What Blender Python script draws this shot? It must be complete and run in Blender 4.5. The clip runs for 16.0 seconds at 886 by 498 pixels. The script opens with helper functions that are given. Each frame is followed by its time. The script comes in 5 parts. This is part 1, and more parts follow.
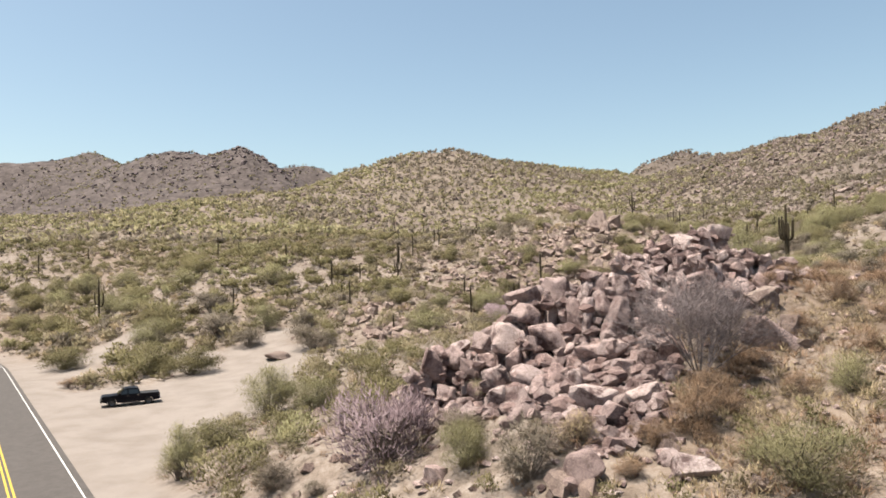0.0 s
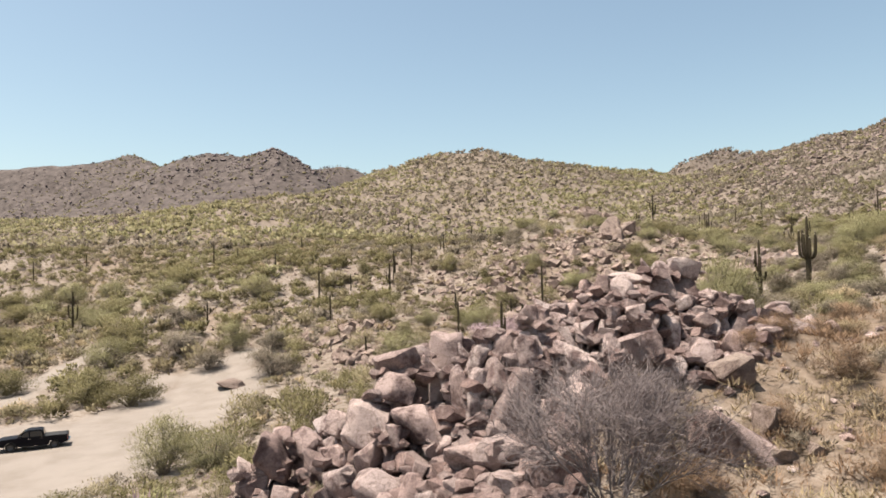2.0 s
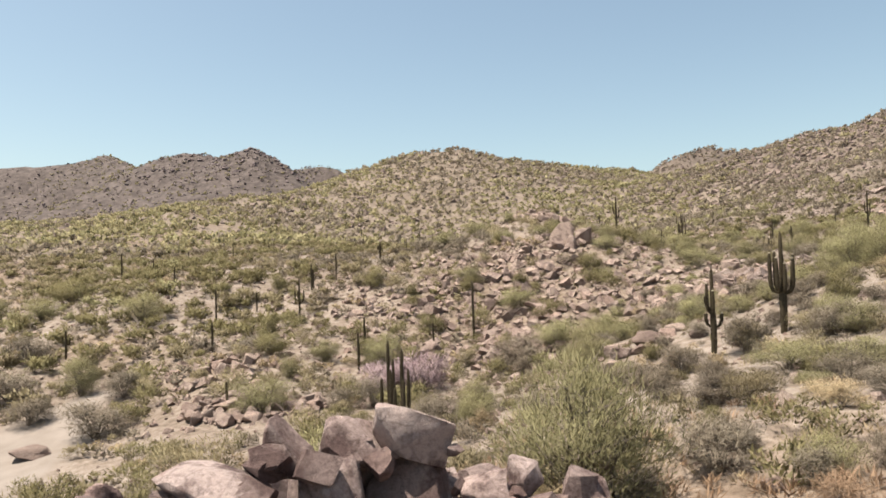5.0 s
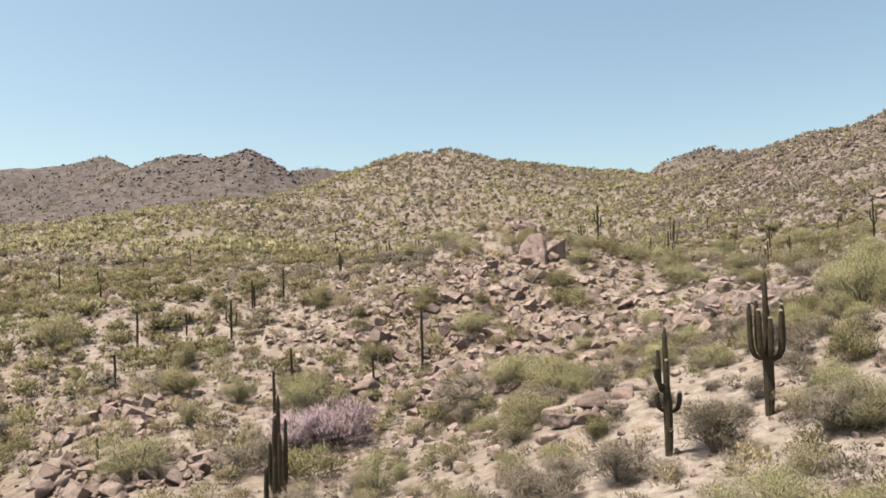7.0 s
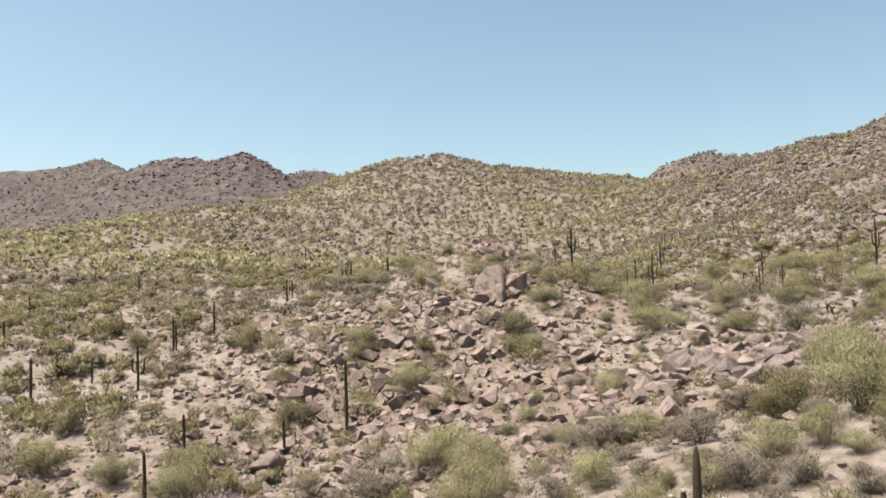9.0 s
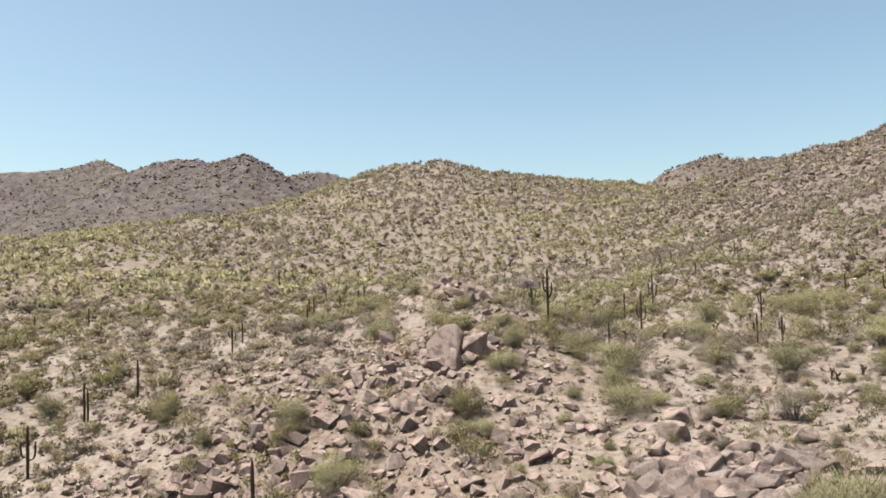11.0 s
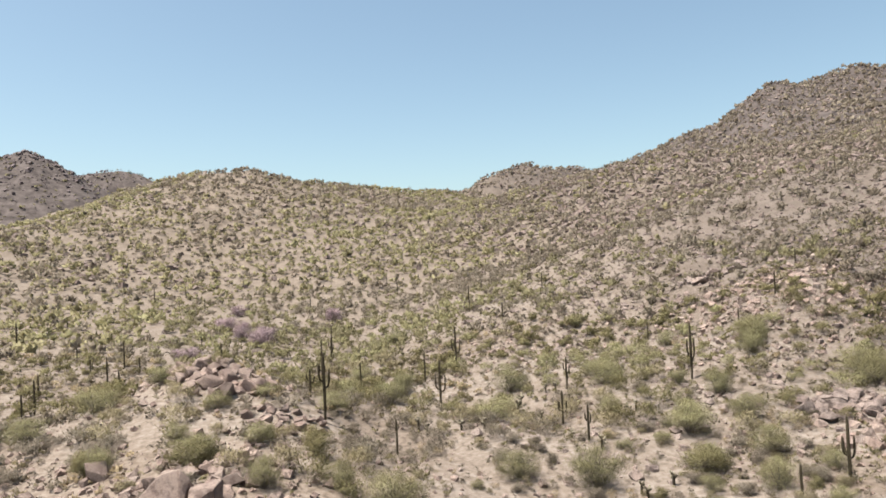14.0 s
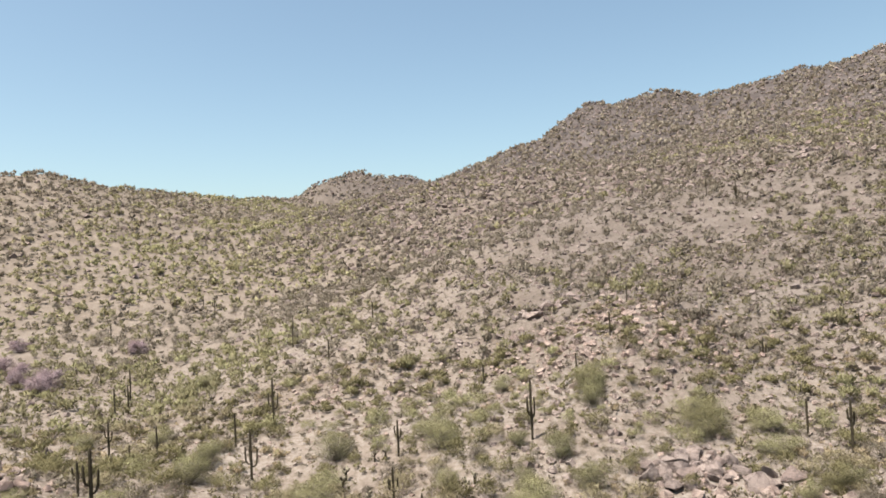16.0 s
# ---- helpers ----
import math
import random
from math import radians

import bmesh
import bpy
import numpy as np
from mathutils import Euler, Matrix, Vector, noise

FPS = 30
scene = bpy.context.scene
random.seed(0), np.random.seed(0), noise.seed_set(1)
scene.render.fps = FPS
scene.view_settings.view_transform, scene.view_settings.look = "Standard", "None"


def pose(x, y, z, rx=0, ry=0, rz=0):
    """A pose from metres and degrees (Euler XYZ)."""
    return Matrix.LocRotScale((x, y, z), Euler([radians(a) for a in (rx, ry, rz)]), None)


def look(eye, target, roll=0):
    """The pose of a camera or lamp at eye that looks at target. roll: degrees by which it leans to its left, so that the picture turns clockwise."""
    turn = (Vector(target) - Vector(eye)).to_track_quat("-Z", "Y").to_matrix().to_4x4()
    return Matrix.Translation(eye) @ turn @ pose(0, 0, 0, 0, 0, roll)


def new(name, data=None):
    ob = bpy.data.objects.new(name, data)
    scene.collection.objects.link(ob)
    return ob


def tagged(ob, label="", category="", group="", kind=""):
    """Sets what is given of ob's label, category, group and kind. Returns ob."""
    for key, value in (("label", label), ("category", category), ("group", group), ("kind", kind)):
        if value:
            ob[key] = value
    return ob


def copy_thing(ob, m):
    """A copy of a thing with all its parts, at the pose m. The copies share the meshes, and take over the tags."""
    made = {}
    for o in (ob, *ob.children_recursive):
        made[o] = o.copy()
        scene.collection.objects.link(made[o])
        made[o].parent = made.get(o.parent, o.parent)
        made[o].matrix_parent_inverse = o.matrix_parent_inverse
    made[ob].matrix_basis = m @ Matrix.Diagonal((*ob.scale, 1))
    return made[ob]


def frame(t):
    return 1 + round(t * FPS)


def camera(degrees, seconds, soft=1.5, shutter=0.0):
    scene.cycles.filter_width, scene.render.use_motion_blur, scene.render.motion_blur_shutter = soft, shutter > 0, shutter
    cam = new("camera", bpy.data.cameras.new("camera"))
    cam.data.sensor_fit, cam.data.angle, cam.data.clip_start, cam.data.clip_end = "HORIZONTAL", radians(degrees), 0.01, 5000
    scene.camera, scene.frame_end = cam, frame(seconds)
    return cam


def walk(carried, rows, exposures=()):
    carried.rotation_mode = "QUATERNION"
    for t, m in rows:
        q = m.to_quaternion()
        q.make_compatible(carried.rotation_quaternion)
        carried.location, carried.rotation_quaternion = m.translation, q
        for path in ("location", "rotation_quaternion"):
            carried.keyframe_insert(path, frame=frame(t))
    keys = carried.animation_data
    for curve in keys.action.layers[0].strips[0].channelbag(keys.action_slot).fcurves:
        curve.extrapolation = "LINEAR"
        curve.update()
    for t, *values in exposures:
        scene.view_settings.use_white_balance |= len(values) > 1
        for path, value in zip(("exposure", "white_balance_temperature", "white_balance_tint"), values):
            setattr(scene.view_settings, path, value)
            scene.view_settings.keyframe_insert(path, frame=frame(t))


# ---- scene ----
cam = camera(63.5, 16.0, soft=1.7)
PATH = [
    (0, (0.409, 0.417, 13.804), (0.403, 2.415, 13.888), -1.10),
    (0.5, (2.507, 3.019, 14.201), (2.457, 5.016, 14.288), -1.00),
    (1, (4.481, 5.646, 14.696), (4.412, 7.642, 14.783), -1.00),
    (1.5, (6.322, 8.435, 15.357), (6.214, 10.430, 15.444), -0.90),
    (2, (7.990, 11.413, 15.922), (7.879, 13.408, 16.008), -1.00),
    (2.5, (9.626, 14.666, 16.447), (9.515, 16.661, 16.533), -1.00),
    (3, (11.306, 18.071, 17.015), (11.195, 20.066, 17.101), -1.10),
    (3.5, (12.844, 21.238, 17.564), (12.735, 23.233, 17.649), -1.20),
    (4, (14.457, 24.587, 17.982), (14.367, 26.584, 18.066), -1.30),
    (6.5, (22.180, 41.081, 20.196), (22.105, 43.078, 20.281), -1.40),
    (7, (23.911, 44.298, 21.129), (23.829, 46.294, 21.215), -1.40),
    (7.5, (25.733, 47.517, 22.134), (25.639, 49.513, 22.222), -1.40),
    (8, (27.481, 50.661, 23.035), (27.390, 52.657, 23.124), -1.30),
    (8.5, (29.238, 53.819, 24.191), (29.150, 55.815, 24.283), -1.40),
    (9, (31.010, 56.890, 25.790), (30.923, 58.887, 25.881), -1.30),
    (11.5, (39.017, 71.965, 34.859), (38.909, 73.961, 34.948), -1.10),
    (12, (40.428, 75.078, 36.653), (40.320, 77.073, 36.742), -1.10),
    (12.5, (41.873, 78.133, 38.454), (41.764, 80.128, 38.544), -1.10),
    (13, (43.395, 81.262, 40.269), (43.368, 83.260, 40.357), -1.40),
    (13.5, (44.549, 84.565, 42.080), (44.783, 86.549, 42.158), -2.10),
    (14, (45.772, 87.741, 44.014), (46.151, 89.704, 44.084), -2.30),
    (14.5, (46.958, 91.060, 45.856), (47.472, 92.992, 45.920), -2.50),
    (15, (48.338, 94.344, 47.434), (48.972, 96.240, 47.497), -2.60),
    (15.5, (49.713, 97.533, 49.042), (50.473, 99.383, 49.102), -2.70),
    (16, (50.920, 100.398, 50.567), (51.741, 102.220, 50.629), -2.60),
]
walk(cam, [(t, look(eye, aim, roll)) for t, eye, aim, roll in PATH], [(0.0, 1.14, 7000, 13), (4.0, 1.14, 7300, 13), (7.0, 1.15, 7050, 12), (12.0, 1.13, 6750, 11), (14.5, 1.16, 6780, 11), (16.0, 1.15, 6720, 11)])

# ---- daylight: a sun near noon at the left, clear sky ----
SUN_ELEVATION, SUN_BEARING = radians(72.0), radians(-98.0)      # bearing from +y towards +x
to_sun = Vector((math.sin(SUN_BEARING) * math.cos(SUN_ELEVATION), math.cos(SUN_BEARING) * math.cos(SUN_ELEVATION), math.sin(SUN_ELEVATION)))
world = bpy.data.worlds.new("desert_sky")
scene.world = world
world.use_nodes = True
wn = world.node_tree.nodes
sky = wn.new("ShaderNodeTexSky")
sky.sky_type, sky.sun_disc = "NISHITA", False
sky.sun_elevation, sky.sun_rotation = SUN_ELEVATION, SUN_BEARING
sky.altitude, sky.air_density, sky.dust_density, sky.ozone_density = 700.0, 1.0, 3.2, 0.0
haze = wn.new("ShaderNodeMix")
haze.data_type, haze.blend_type = "RGBA", "MULTIPLY"
haze.inputs[0].default_value, haze.inputs[7].default_value = 1.0, (.94, 1.015, .93, 1)
world.node_tree.links.new(sky.outputs["Color"], haze.inputs[6])
world.node_tree.links.new(haze.outputs[2], wn["Background"].inputs["Color"])
wn["Background"].inputs["Strength"].default_value = 0.092
sun = new("sun", bpy.data.lights.new("sun", "SUN"))
sun.data.energy, sun.data.angle, sun.data.color = 4.9, radians(0.53), (1.0, 0.96, 0.9)
sun.matrix_world = look(to_sun * 500, (0, 0, 0))


# ---- materials ----


def material(name, rough=.85, metal=0.0, spec=.3):
    m = bpy.data.materials.new(name)
    m.use_nodes = True
    b = m.node_tree.nodes["Principled BSDF"]
    b.inputs["Roughness"].default_value, b.inputs["Metallic"].default_value, b.inputs["Specular IOR Level"].default_value = rough, metal, spec
    return m, m.node_tree.nodes, m.node_tree.links, b


def noise_node(nodes, links, scale, detail=4.0, source=None, rough=.6):
    n = nodes.new("ShaderNodeTexNoise")
    n.inputs["Scale"].default_value, n.inputs["Detail"].default_value, n.inputs["Roughness"].default_value = scale, detail, rough
    if source:
        links.new(source, n.inputs["Vector"])
    return n


def ramp_node(nodes, links, source, stops):
    r = nodes.new("ShaderNodeValToRGB")
    e = r.color_ramp.elements
    while len(e) < len(stops):
        e.new(.5)
    for el, (p, c) in zip(e, stops):
        el.position, el.color = p, (*c, 1)
    links.new(source, r.inputs["Fac"])
    return r


def mix_node(nodes, links, fac, a, b, mode="MIX"):
    m = nodes.new("ShaderNodeMix")
    m.data_type, m.blend_type = "RGBA", mode
    for v, s in ((fac, m.inputs[0]), (a, m.inputs[6]), (b, m.inputs[7])):
        if isinstance(v, (int, float)):
            s.default_value = v
        elif isinstance(v, tuple):
            s.default_value = (*v, 1)
        else:
            links.new(v, s)
    return m.outputs[2]


def bump_node(nodes, links, source, b, strength, dist):
    n = nodes.new("ShaderNodeBump")
    n.inputs["Strength"].default_value, n.inputs["Distance"].default_value = strength, dist
    links.new(source, n.inputs["Height"])
    links.new(n.outputs["Normal"], b.inputs["Normal"])


def soil_material():
    m, nodes, links, b = material("desert_soil", .95, 0, .15)
    pos = nodes.new("ShaderNodeNewGeometry").outputs["Position"]
    wide = noise_node(nodes, links, .045, 5, pos)
    fine = noise_node(nodes, links, 1.1, 6, pos, .7)
    grit = noise_node(nodes, links, 9.0, 4, pos, .7)
    soil = ramp_node(nodes, links, wide.outputs["Fac"], [(.3, (0.165, 0.136, 0.115)), (.48, (0.209, 0.180, 0.158)), (.66, (0.239, 0.211, 0.189))])
    litter = ramp_node(nodes, links, fine.outputs["Fac"], [(.36, (.45, .4, .35)), (.48, (.8, .75, .7)), (.62, (1.08, 1.07, 1.05))])
    c = mix_node(nodes, links, .85, soil.outputs["Color"], litter.outputs["Color"], "MULTIPLY")
    speck = ramp_node(nodes, links, grit.outputs["Fac"], [(.36, (.62, .58, .54)), (.52, (1, 1, 1))])
    c = mix_node(nodes, links, .7, c, speck.outputs["Color"], "MULTIPLY")
    gravel = nodes.new("ShaderNodeAttribute")
    gravel.attribute_name = "gravel"
    tread = noise_node(nodes, links, .35, 5, pos)
    sand = ramp_node(nodes, links, tread.outputs["Fac"], [(.35, (0.17, 0.146, 0.127)), (.6, (0.207, 0.181, 0.161))])
    c = mix_node(nodes, links, gravel.outputs["Fac"], c, sand.outputs["Color"])
    loam = nodes.new("ShaderNodeAttribute")
    loam.attribute_name = "loam"
    earth = ramp_node(nodes, links, fine.outputs["Fac"], [(.36, (0.087, 0.063, 0.045)), (.5, (0.150, 0.110, 0.081)), (.64, (0.202, 0.157, 0.119))])
    c = mix_node(nodes, links, loam.outputs["Fac"], c, earth.outputs["Color"])
    far = nodes.new("ShaderNodeAttribute")
    far.attribute_name = "scrub"
    patch = noise_node(nodes, links, .22, 6, pos, .75)
    brush = ramp_node(nodes, links, patch.outputs["Fac"], [(.36, (0.096, 0.077, 0.061)), (.52, (0.148, 0.120, 0.097)), (.66, (0.196, 0.162, 0.133))])
    c = mix_node(nodes, links, far.outputs["Fac"], c, brush.outputs["Color"])
    stony = nodes.new("ShaderNodeAttribute")
    stony.attribute_name = "stony"
    crag = noise_node(nodes, links, .07, 8, pos, .8)
    stone = ramp_node(nodes, links, crag.outputs["Fac"], [(.4, (0.035, 0.029, 0.028)), (.5, (0.067, 0.055, 0.052)), (.6, (0.104, 0.087, 0.083))])
    c = mix_node(nodes, links, stony.outputs["Fac"], c, stone.outputs["Color"])
    links.new(c, b.inputs["Base Color"])
    add = nodes.new("ShaderNodeMath")
    links.new(fine.outputs["Fac"], add.inputs[0]), links.new(grit.outputs["Fac"], add.inputs[1])
    bump_node(nodes, links, add.outputs[0], b, .5, .12)
    return m


def rock_material(name, pale, warm, dark):
    m, nodes, links, b = material(name, .9, 0, .25)
    pos = nodes.new("ShaderNodeNewGeometry").outputs["Position"]
    info = nodes.new("ShaderNodeObjectInfo")
    isle = nodes.new("ShaderNodeNewGeometry")
    rnd = nodes.new("ShaderNodeMath")
    rnd.operation = "ADD"
    links.new(info.outputs["Random"], rnd.inputs[0]), links.new(isle.outputs["Random Per Island"], rnd.inputs[1])
    half = nodes.new("ShaderNodeMath")
    half.operation = "FRACT"
    links.new(rnd.outputs[0], half.inputs[0])
    big = noise_node(nodes, links, .9, 6, pos, .7)
    grain = noise_node(nodes, links, 11, 6, pos, .8)
    body = ramp_node(nodes, links, half.outputs[0], [(.0, warm), (.5, pale), (1.0, tuple(.55 * (a + c) for a, c in zip(warm, pale)))])
    vary = ramp_node(nodes, links, info.outputs["Random"], [(.0, (.62, .58, .57)), (.5, (.95, .94, .94)), (1.0, (1.14, 1.12, 1.1))])
    body = mix_node(nodes, links, 1.0, body.outputs["Color"], vary.outputs["Color"], "MULTIPLY")
    stain = ramp_node(nodes, links, big.outputs["Fac"], [(.4, (0, 0, 0)), (.52, (1, 1, 1))])
    c = mix_node(nodes, links, stain.outputs["Color"], dark, body)
    crack = nodes.new("ShaderNodeTexVoronoi")
    crack.feature = "DISTANCE_TO_EDGE"
    crack.inputs["Scale"].default_value = 1.5
    bent = mix_node(nodes, links, .12, pos, grain.outputs["Color"])
    links.new(bent, crack.inputs["Vector"])
    seam = ramp_node(nodes, links, crack.outputs["Distance"], [(.0, (.3, .27, .26)), (.035, (1, 1, 1))])
    c = mix_node(nodes, links, .35, c, seam.outputs["Color"], "MULTIPLY")
    speck = ramp_node(nodes, links, grain.outputs["Fac"], [(.36, (.5, .47, .45)), (.5, (.95, .94, .93)), (.64, (1.2, 1.19, 1.17))])
    c = mix_node(nodes, links, .6, c, speck.outputs["Color"], "MULTIPLY")
    links.new(c, b.inputs["Base Color"])
    add = nodes.new("ShaderNodeMath")
    links.new(big.outputs["Fac"], add.inputs[0]), links.new(grain.outputs["Fac"], add.inputs[1])
    bump_node(nodes, links, add.outputs[0], b, 1.0, .12)
    return m


def leaf_material(name, low, high, translucence=.38):
    m, nodes, links, b = material(name, .7, 0, .2)
    isle = nodes.new("ShaderNodeNewGeometry")
    info = nodes.new("ShaderNodeObjectInfo")
    tint = ramp_node(nodes, links, isle.outputs["Random Per Island"], [(.0, low), (1.0, high)])
    pos = nodes.new("ShaderNodeNewGeometry").outputs["Position"]
    patch = noise_node(nodes, links, .13, 3, pos)
    tone = ramp_node(nodes, links, patch.outputs["Fac"], [(.35, (.8, .76, .68)), (.65, (1.15, 1.15, 1.05))])
    c = mix_node(nodes, links, 1.0, tint.outputs["Color"], tone.outputs["Color"], "MULTIPLY")
    hue = nodes.new("ShaderNodeHueSaturation")
    vary = nodes.new("ShaderNodeMapRange")
    vary.inputs["To Min"].default_value, vary.inputs["To Max"].default_value = .8, 1.2
    links.new(info.outputs["Random"], vary.inputs["Value"]), links.new(vary.outputs[0], hue.inputs["Value"]), links.new(c, hue.inputs["Color"])
    links.new(hue.outputs["Color"], b.inputs["Base Color"])
    glow = nodes.new("ShaderNodeBsdfTranslucent")
    links.new(hue.outputs["Color"], glow.inputs["Color"])
    mix = nodes.new("ShaderNodeMixShader")
    mix.inputs[0].default_value = translucence
    links.new(b.outputs[0], mix.inputs[1]), links.new(glow.outputs[0], mix.inputs[2])
    links.new(mix.outputs[0], nodes["Material Output"].inputs["Surface"])
    return m


def grained(name, a, b_, scale, rough=.85, metal=0.0, spec=.3, relief=.3, depth=.02):
    m, nodes, links, b = material(name, rough, metal, spec)
    pos = nodes.new("ShaderNodeNewGeometry").outputs["Position"]
    n = noise_node(nodes, links, scale, 6, pos, .7)
    w = noise_node(nodes, links, scale * .06, 3, pos)
    r = ramp_node(nodes, links, n.outputs["Fac"], [(.35, a), (.65, b_)])
    t = ramp_node(nodes, links, w.outputs["Fac"], [(.35, (.86, .86, .86)), (.65, (1.06, 1.06, 1.06))])
    links.new(mix_node(nodes, links, 1.0, r.outputs["Color"], t.outputs["Color"], "MULTIPLY"), b.inputs["Base Color"])
    bump_node(nodes, links, n.outputs["Fac"], b, relief, depth)
    return m


SOIL = soil_material()
ROCK = rock_material("weathered_granite", (0.45, 0.378, 0.362), (0.385, 0.28, 0.258), (0.135, 0.09, 0.085))
RUBBLE = rock_material("slope_granite", (0.29, 0.236, 0.206), (0.262, 0.193, 0.166), (0.155, 0.113, 0.1))
SLOPE_ROCK = rock_material("grey_brown_slope_granite", (.235, .197, .178), (.212, .163, .145), (.115, .088, .08))
CRAG = rock_material("dark_mountain_rock", (0.200, 0.162, 0.146), (0.174, 0.131, 0.117), (0.113, 0.087, 0.080))
RANGE_ROCK = rock_material("mauve_range_granite", (0.15, 0.125, 0.127), (0.118, 0.093, 0.097), (0.072, 0.058, 0.06))
LEAF_VERDE = leaf_material("palo_verde_green", (0.175, 0.167, 0.098), (0.262, 0.25, 0.15))
LEAF_OLIVE = leaf_material("creosote_olive", (0.123, 0.111, 0.061), (0.194, 0.176, 0.100))
LEAF_SAGE = leaf_material("bursage_grey_green", (0.165, 0.143, 0.095), (0.250, 0.218, 0.151))
LEAF_DRY = leaf_material("dry_brush_grey", (0.138, 0.119, 0.101), (0.229, 0.199, 0.169))
LEAF_LILAC = leaf_material("ironwood_lilac", (0.218, 0.161, 0.195), (0.325, 0.256, 0.299))
LEAF_GREY = leaf_material("grey_thorn_twigs", (0.132, 0.112, 0.124), (0.242, 0.21, 0.23))
LEAF_RUST = leaf_material("dead_brown_weeds", (0.19, 0.126, 0.09), (0.285, 0.2, 0.147))
LEAF_HILL = leaf_material("hillside_grey_olive", (0.172, 0.159, 0.097), (0.278, 0.255, 0.165))
LEAF_STRAW = leaf_material("dry_grass_straw", (0.275, 0.218, 0.15), (0.392, 0.322, 0.23))
BARK = grained("grey_bark", (0.087, 0.070, 0.057), (0.174, 0.144, 0.117), 12)
THORN_WOOD = grained("grey_thorn_wood", (.14, .122, .124), (.25, .22, .22), 14)
SAGUARO = grained("saguaro_skin", (0.044, 0.035, 0.023), (0.074, 0.060, 0.039), 5, .85, 0, .12)
ASPHALT = grained("asphalt", (0.056, 0.049, 0.045), (0.083, 0.075, 0.069), 30, .9, 0, .25)
CHOLLA = grained("dark_cholla_joints", (0.052, 0.042, 0.030), (0.096, 0.078, 0.054), 18)
CACTUS_CAP = grained("pale_cactus_buds", (.2, .17, .12), (.3, .27, .2), 20)
LINE_WHITE = grained("worn_white_paint", (0.415, 0.409, 0.389), (0.536, 0.529, 0.516), 8, .7)
LINE_YELLOW = grained("worn_yellow_paint", (0.415, 0.281, 0.040), (0.503, 0.348, 0.060), 8, .7)


# ---- lie of the land ----
# heights on rings (radius 10 m, each 1.5 times the last) and bearings (from -48 degrees, every 15)
NEAR_RINGS = [
    [1.2, 1.8, 2.2, 2.5, 2.5, 2.7, 2.8, 3.0, 3.2],
    [1.1, 1.7, 2.4, 3.0, 3.6, 4.1, 4.5, 4.6, 4.8],
    [1.1, 1.6, 2.5, 3.8, 5.6, 6.4, 7.0, 7.1, 7.1],
    [1.4, 1.5, 2.4, 5.5, 9.6, 9.6, 10.6, 10.8, 10.7],
    [1.5, 1.7, 2.3, 4.8, 9.6, 13.4, 15.0, 15.2, 15.3],
    [1.0, 1.9, 2.2, 5.4, 9.4, 14.1, 17.7, 20.1, 21.3],
]
FAR_RINGS = [
    [0.9, 1.7, 5.0, 8.0, 8.4, 19.1, 26.7, 26.7, 28.6],
    [3.1, 4.4, 17.4, 21.1, 25.0, 19.1, 28.0, 34.4, 41.1],
    [12.6, 25.1, 26.7, 30.0, 23.9, 35.4, 37.7, 52.4, 61.3],
    [26.0, 31.1, 52.9, 40.7, 38.3, 59.6, 78.0, 83.6, 91.8],
    [51.4, 57.4, 71.9, 88.5, 80.5, 84.0, 116.6, 115.6, 132.8],
    [91.1, 79.9, 65.5, 52.7, 84.2, 123.7, 165.6, 190.0, 206.3],
]
RINGS = np.array(NEAR_RINGS + FAR_RINGS)
# crests: points (x, y, z) along the top, and the half width of the flanks
CRESTS = [
    ("central_hill", 55, [(-160, 760, 112), (-102, 700, 117), (-68, 640, 114), (-33, 610, 120), (8, 595, 122), (42, 610, 115), (84, 640, 115), (127, 680, 115), (162, 705, 118), (205, 770, 119)]),
    ("back_hill", 110, [(211, 900, 144), (249, 950, 152), (283, 955, 170), (325, 980, 187), (362, 960, 175), (388, 950, 175), (428, 900, 150)]),
    ("right_spur", 60, [(225, 640, 108), (231, 600, 108), (243, 560, 112), (257, 500, 109), (279, 490, 112), (305, 490, 113), (360, 500, 118)]),
    ("right_mountain", 110, [(445, 937, 158), (462, 844, 183), (491, 790, 196), (513, 774, 215), (533, 759, 232), (568, 766, 230), (643, 766, 257), (689, 743, 245), (708, 658, 245), (725, 642, 253), (730, 580, 244), (778, 456, 267), (840, 255, 267)]),
    ("left_range", 230, [(-1150, 1500, 270), (-936, 1500, 276), (-823, 1490, 278), (-770, 1485, 284), (-730, 1480, 292), (-690, 1440, 272), (-634, 1400, 251), (-584, 1350, 244), (-540, 1330, 256), (-500, 1320, 262), (-460, 1310, 258), (-420, 1290, 246), (-385, 1260, 247), (-355, 1250, 252), (-330, 1260, 240), (-304, 1280, 220), (-250, 1330, 185)]),
    ("left_back_range", 200, [(-450, 1680, 250), (-382, 1630, 274), (-310, 1630, 283), (-235, 1600, 249), (-170, 1650, 200)]),
]
# small rises and dips (x, y, radius, height)
MOUNDS = [
    (250, 250, 57, -6.3), (147, 220, 20, 5.6), (112, 221, 23, -5.5), (32, 194, 17, 5.1), (132, 200, 19, 4.8), (136, 171, 23, -4.7), (144, 377, 50, -3.5), (300, 200, 57, 3.2), (90, 125, 20, 2.9), (154, 193, 19, -2.8), (89, 276, 23, 2.8), (3, 351, 60, -2.5), (66, 199, 11, -2.5), (18, 130, 9, -2.4), (225, 329, 36, 2.2), (90, 247, 23, 2.2), (200, 180, 38, 2.1), (56, 176, 9, -2.1), (141, 245, 9, -2.0), (58, 110, 9, -2.0), (80, 183, 10, -2.0), (29, 88, 9, 1.9), (181, 320, 18, 1.7),
]
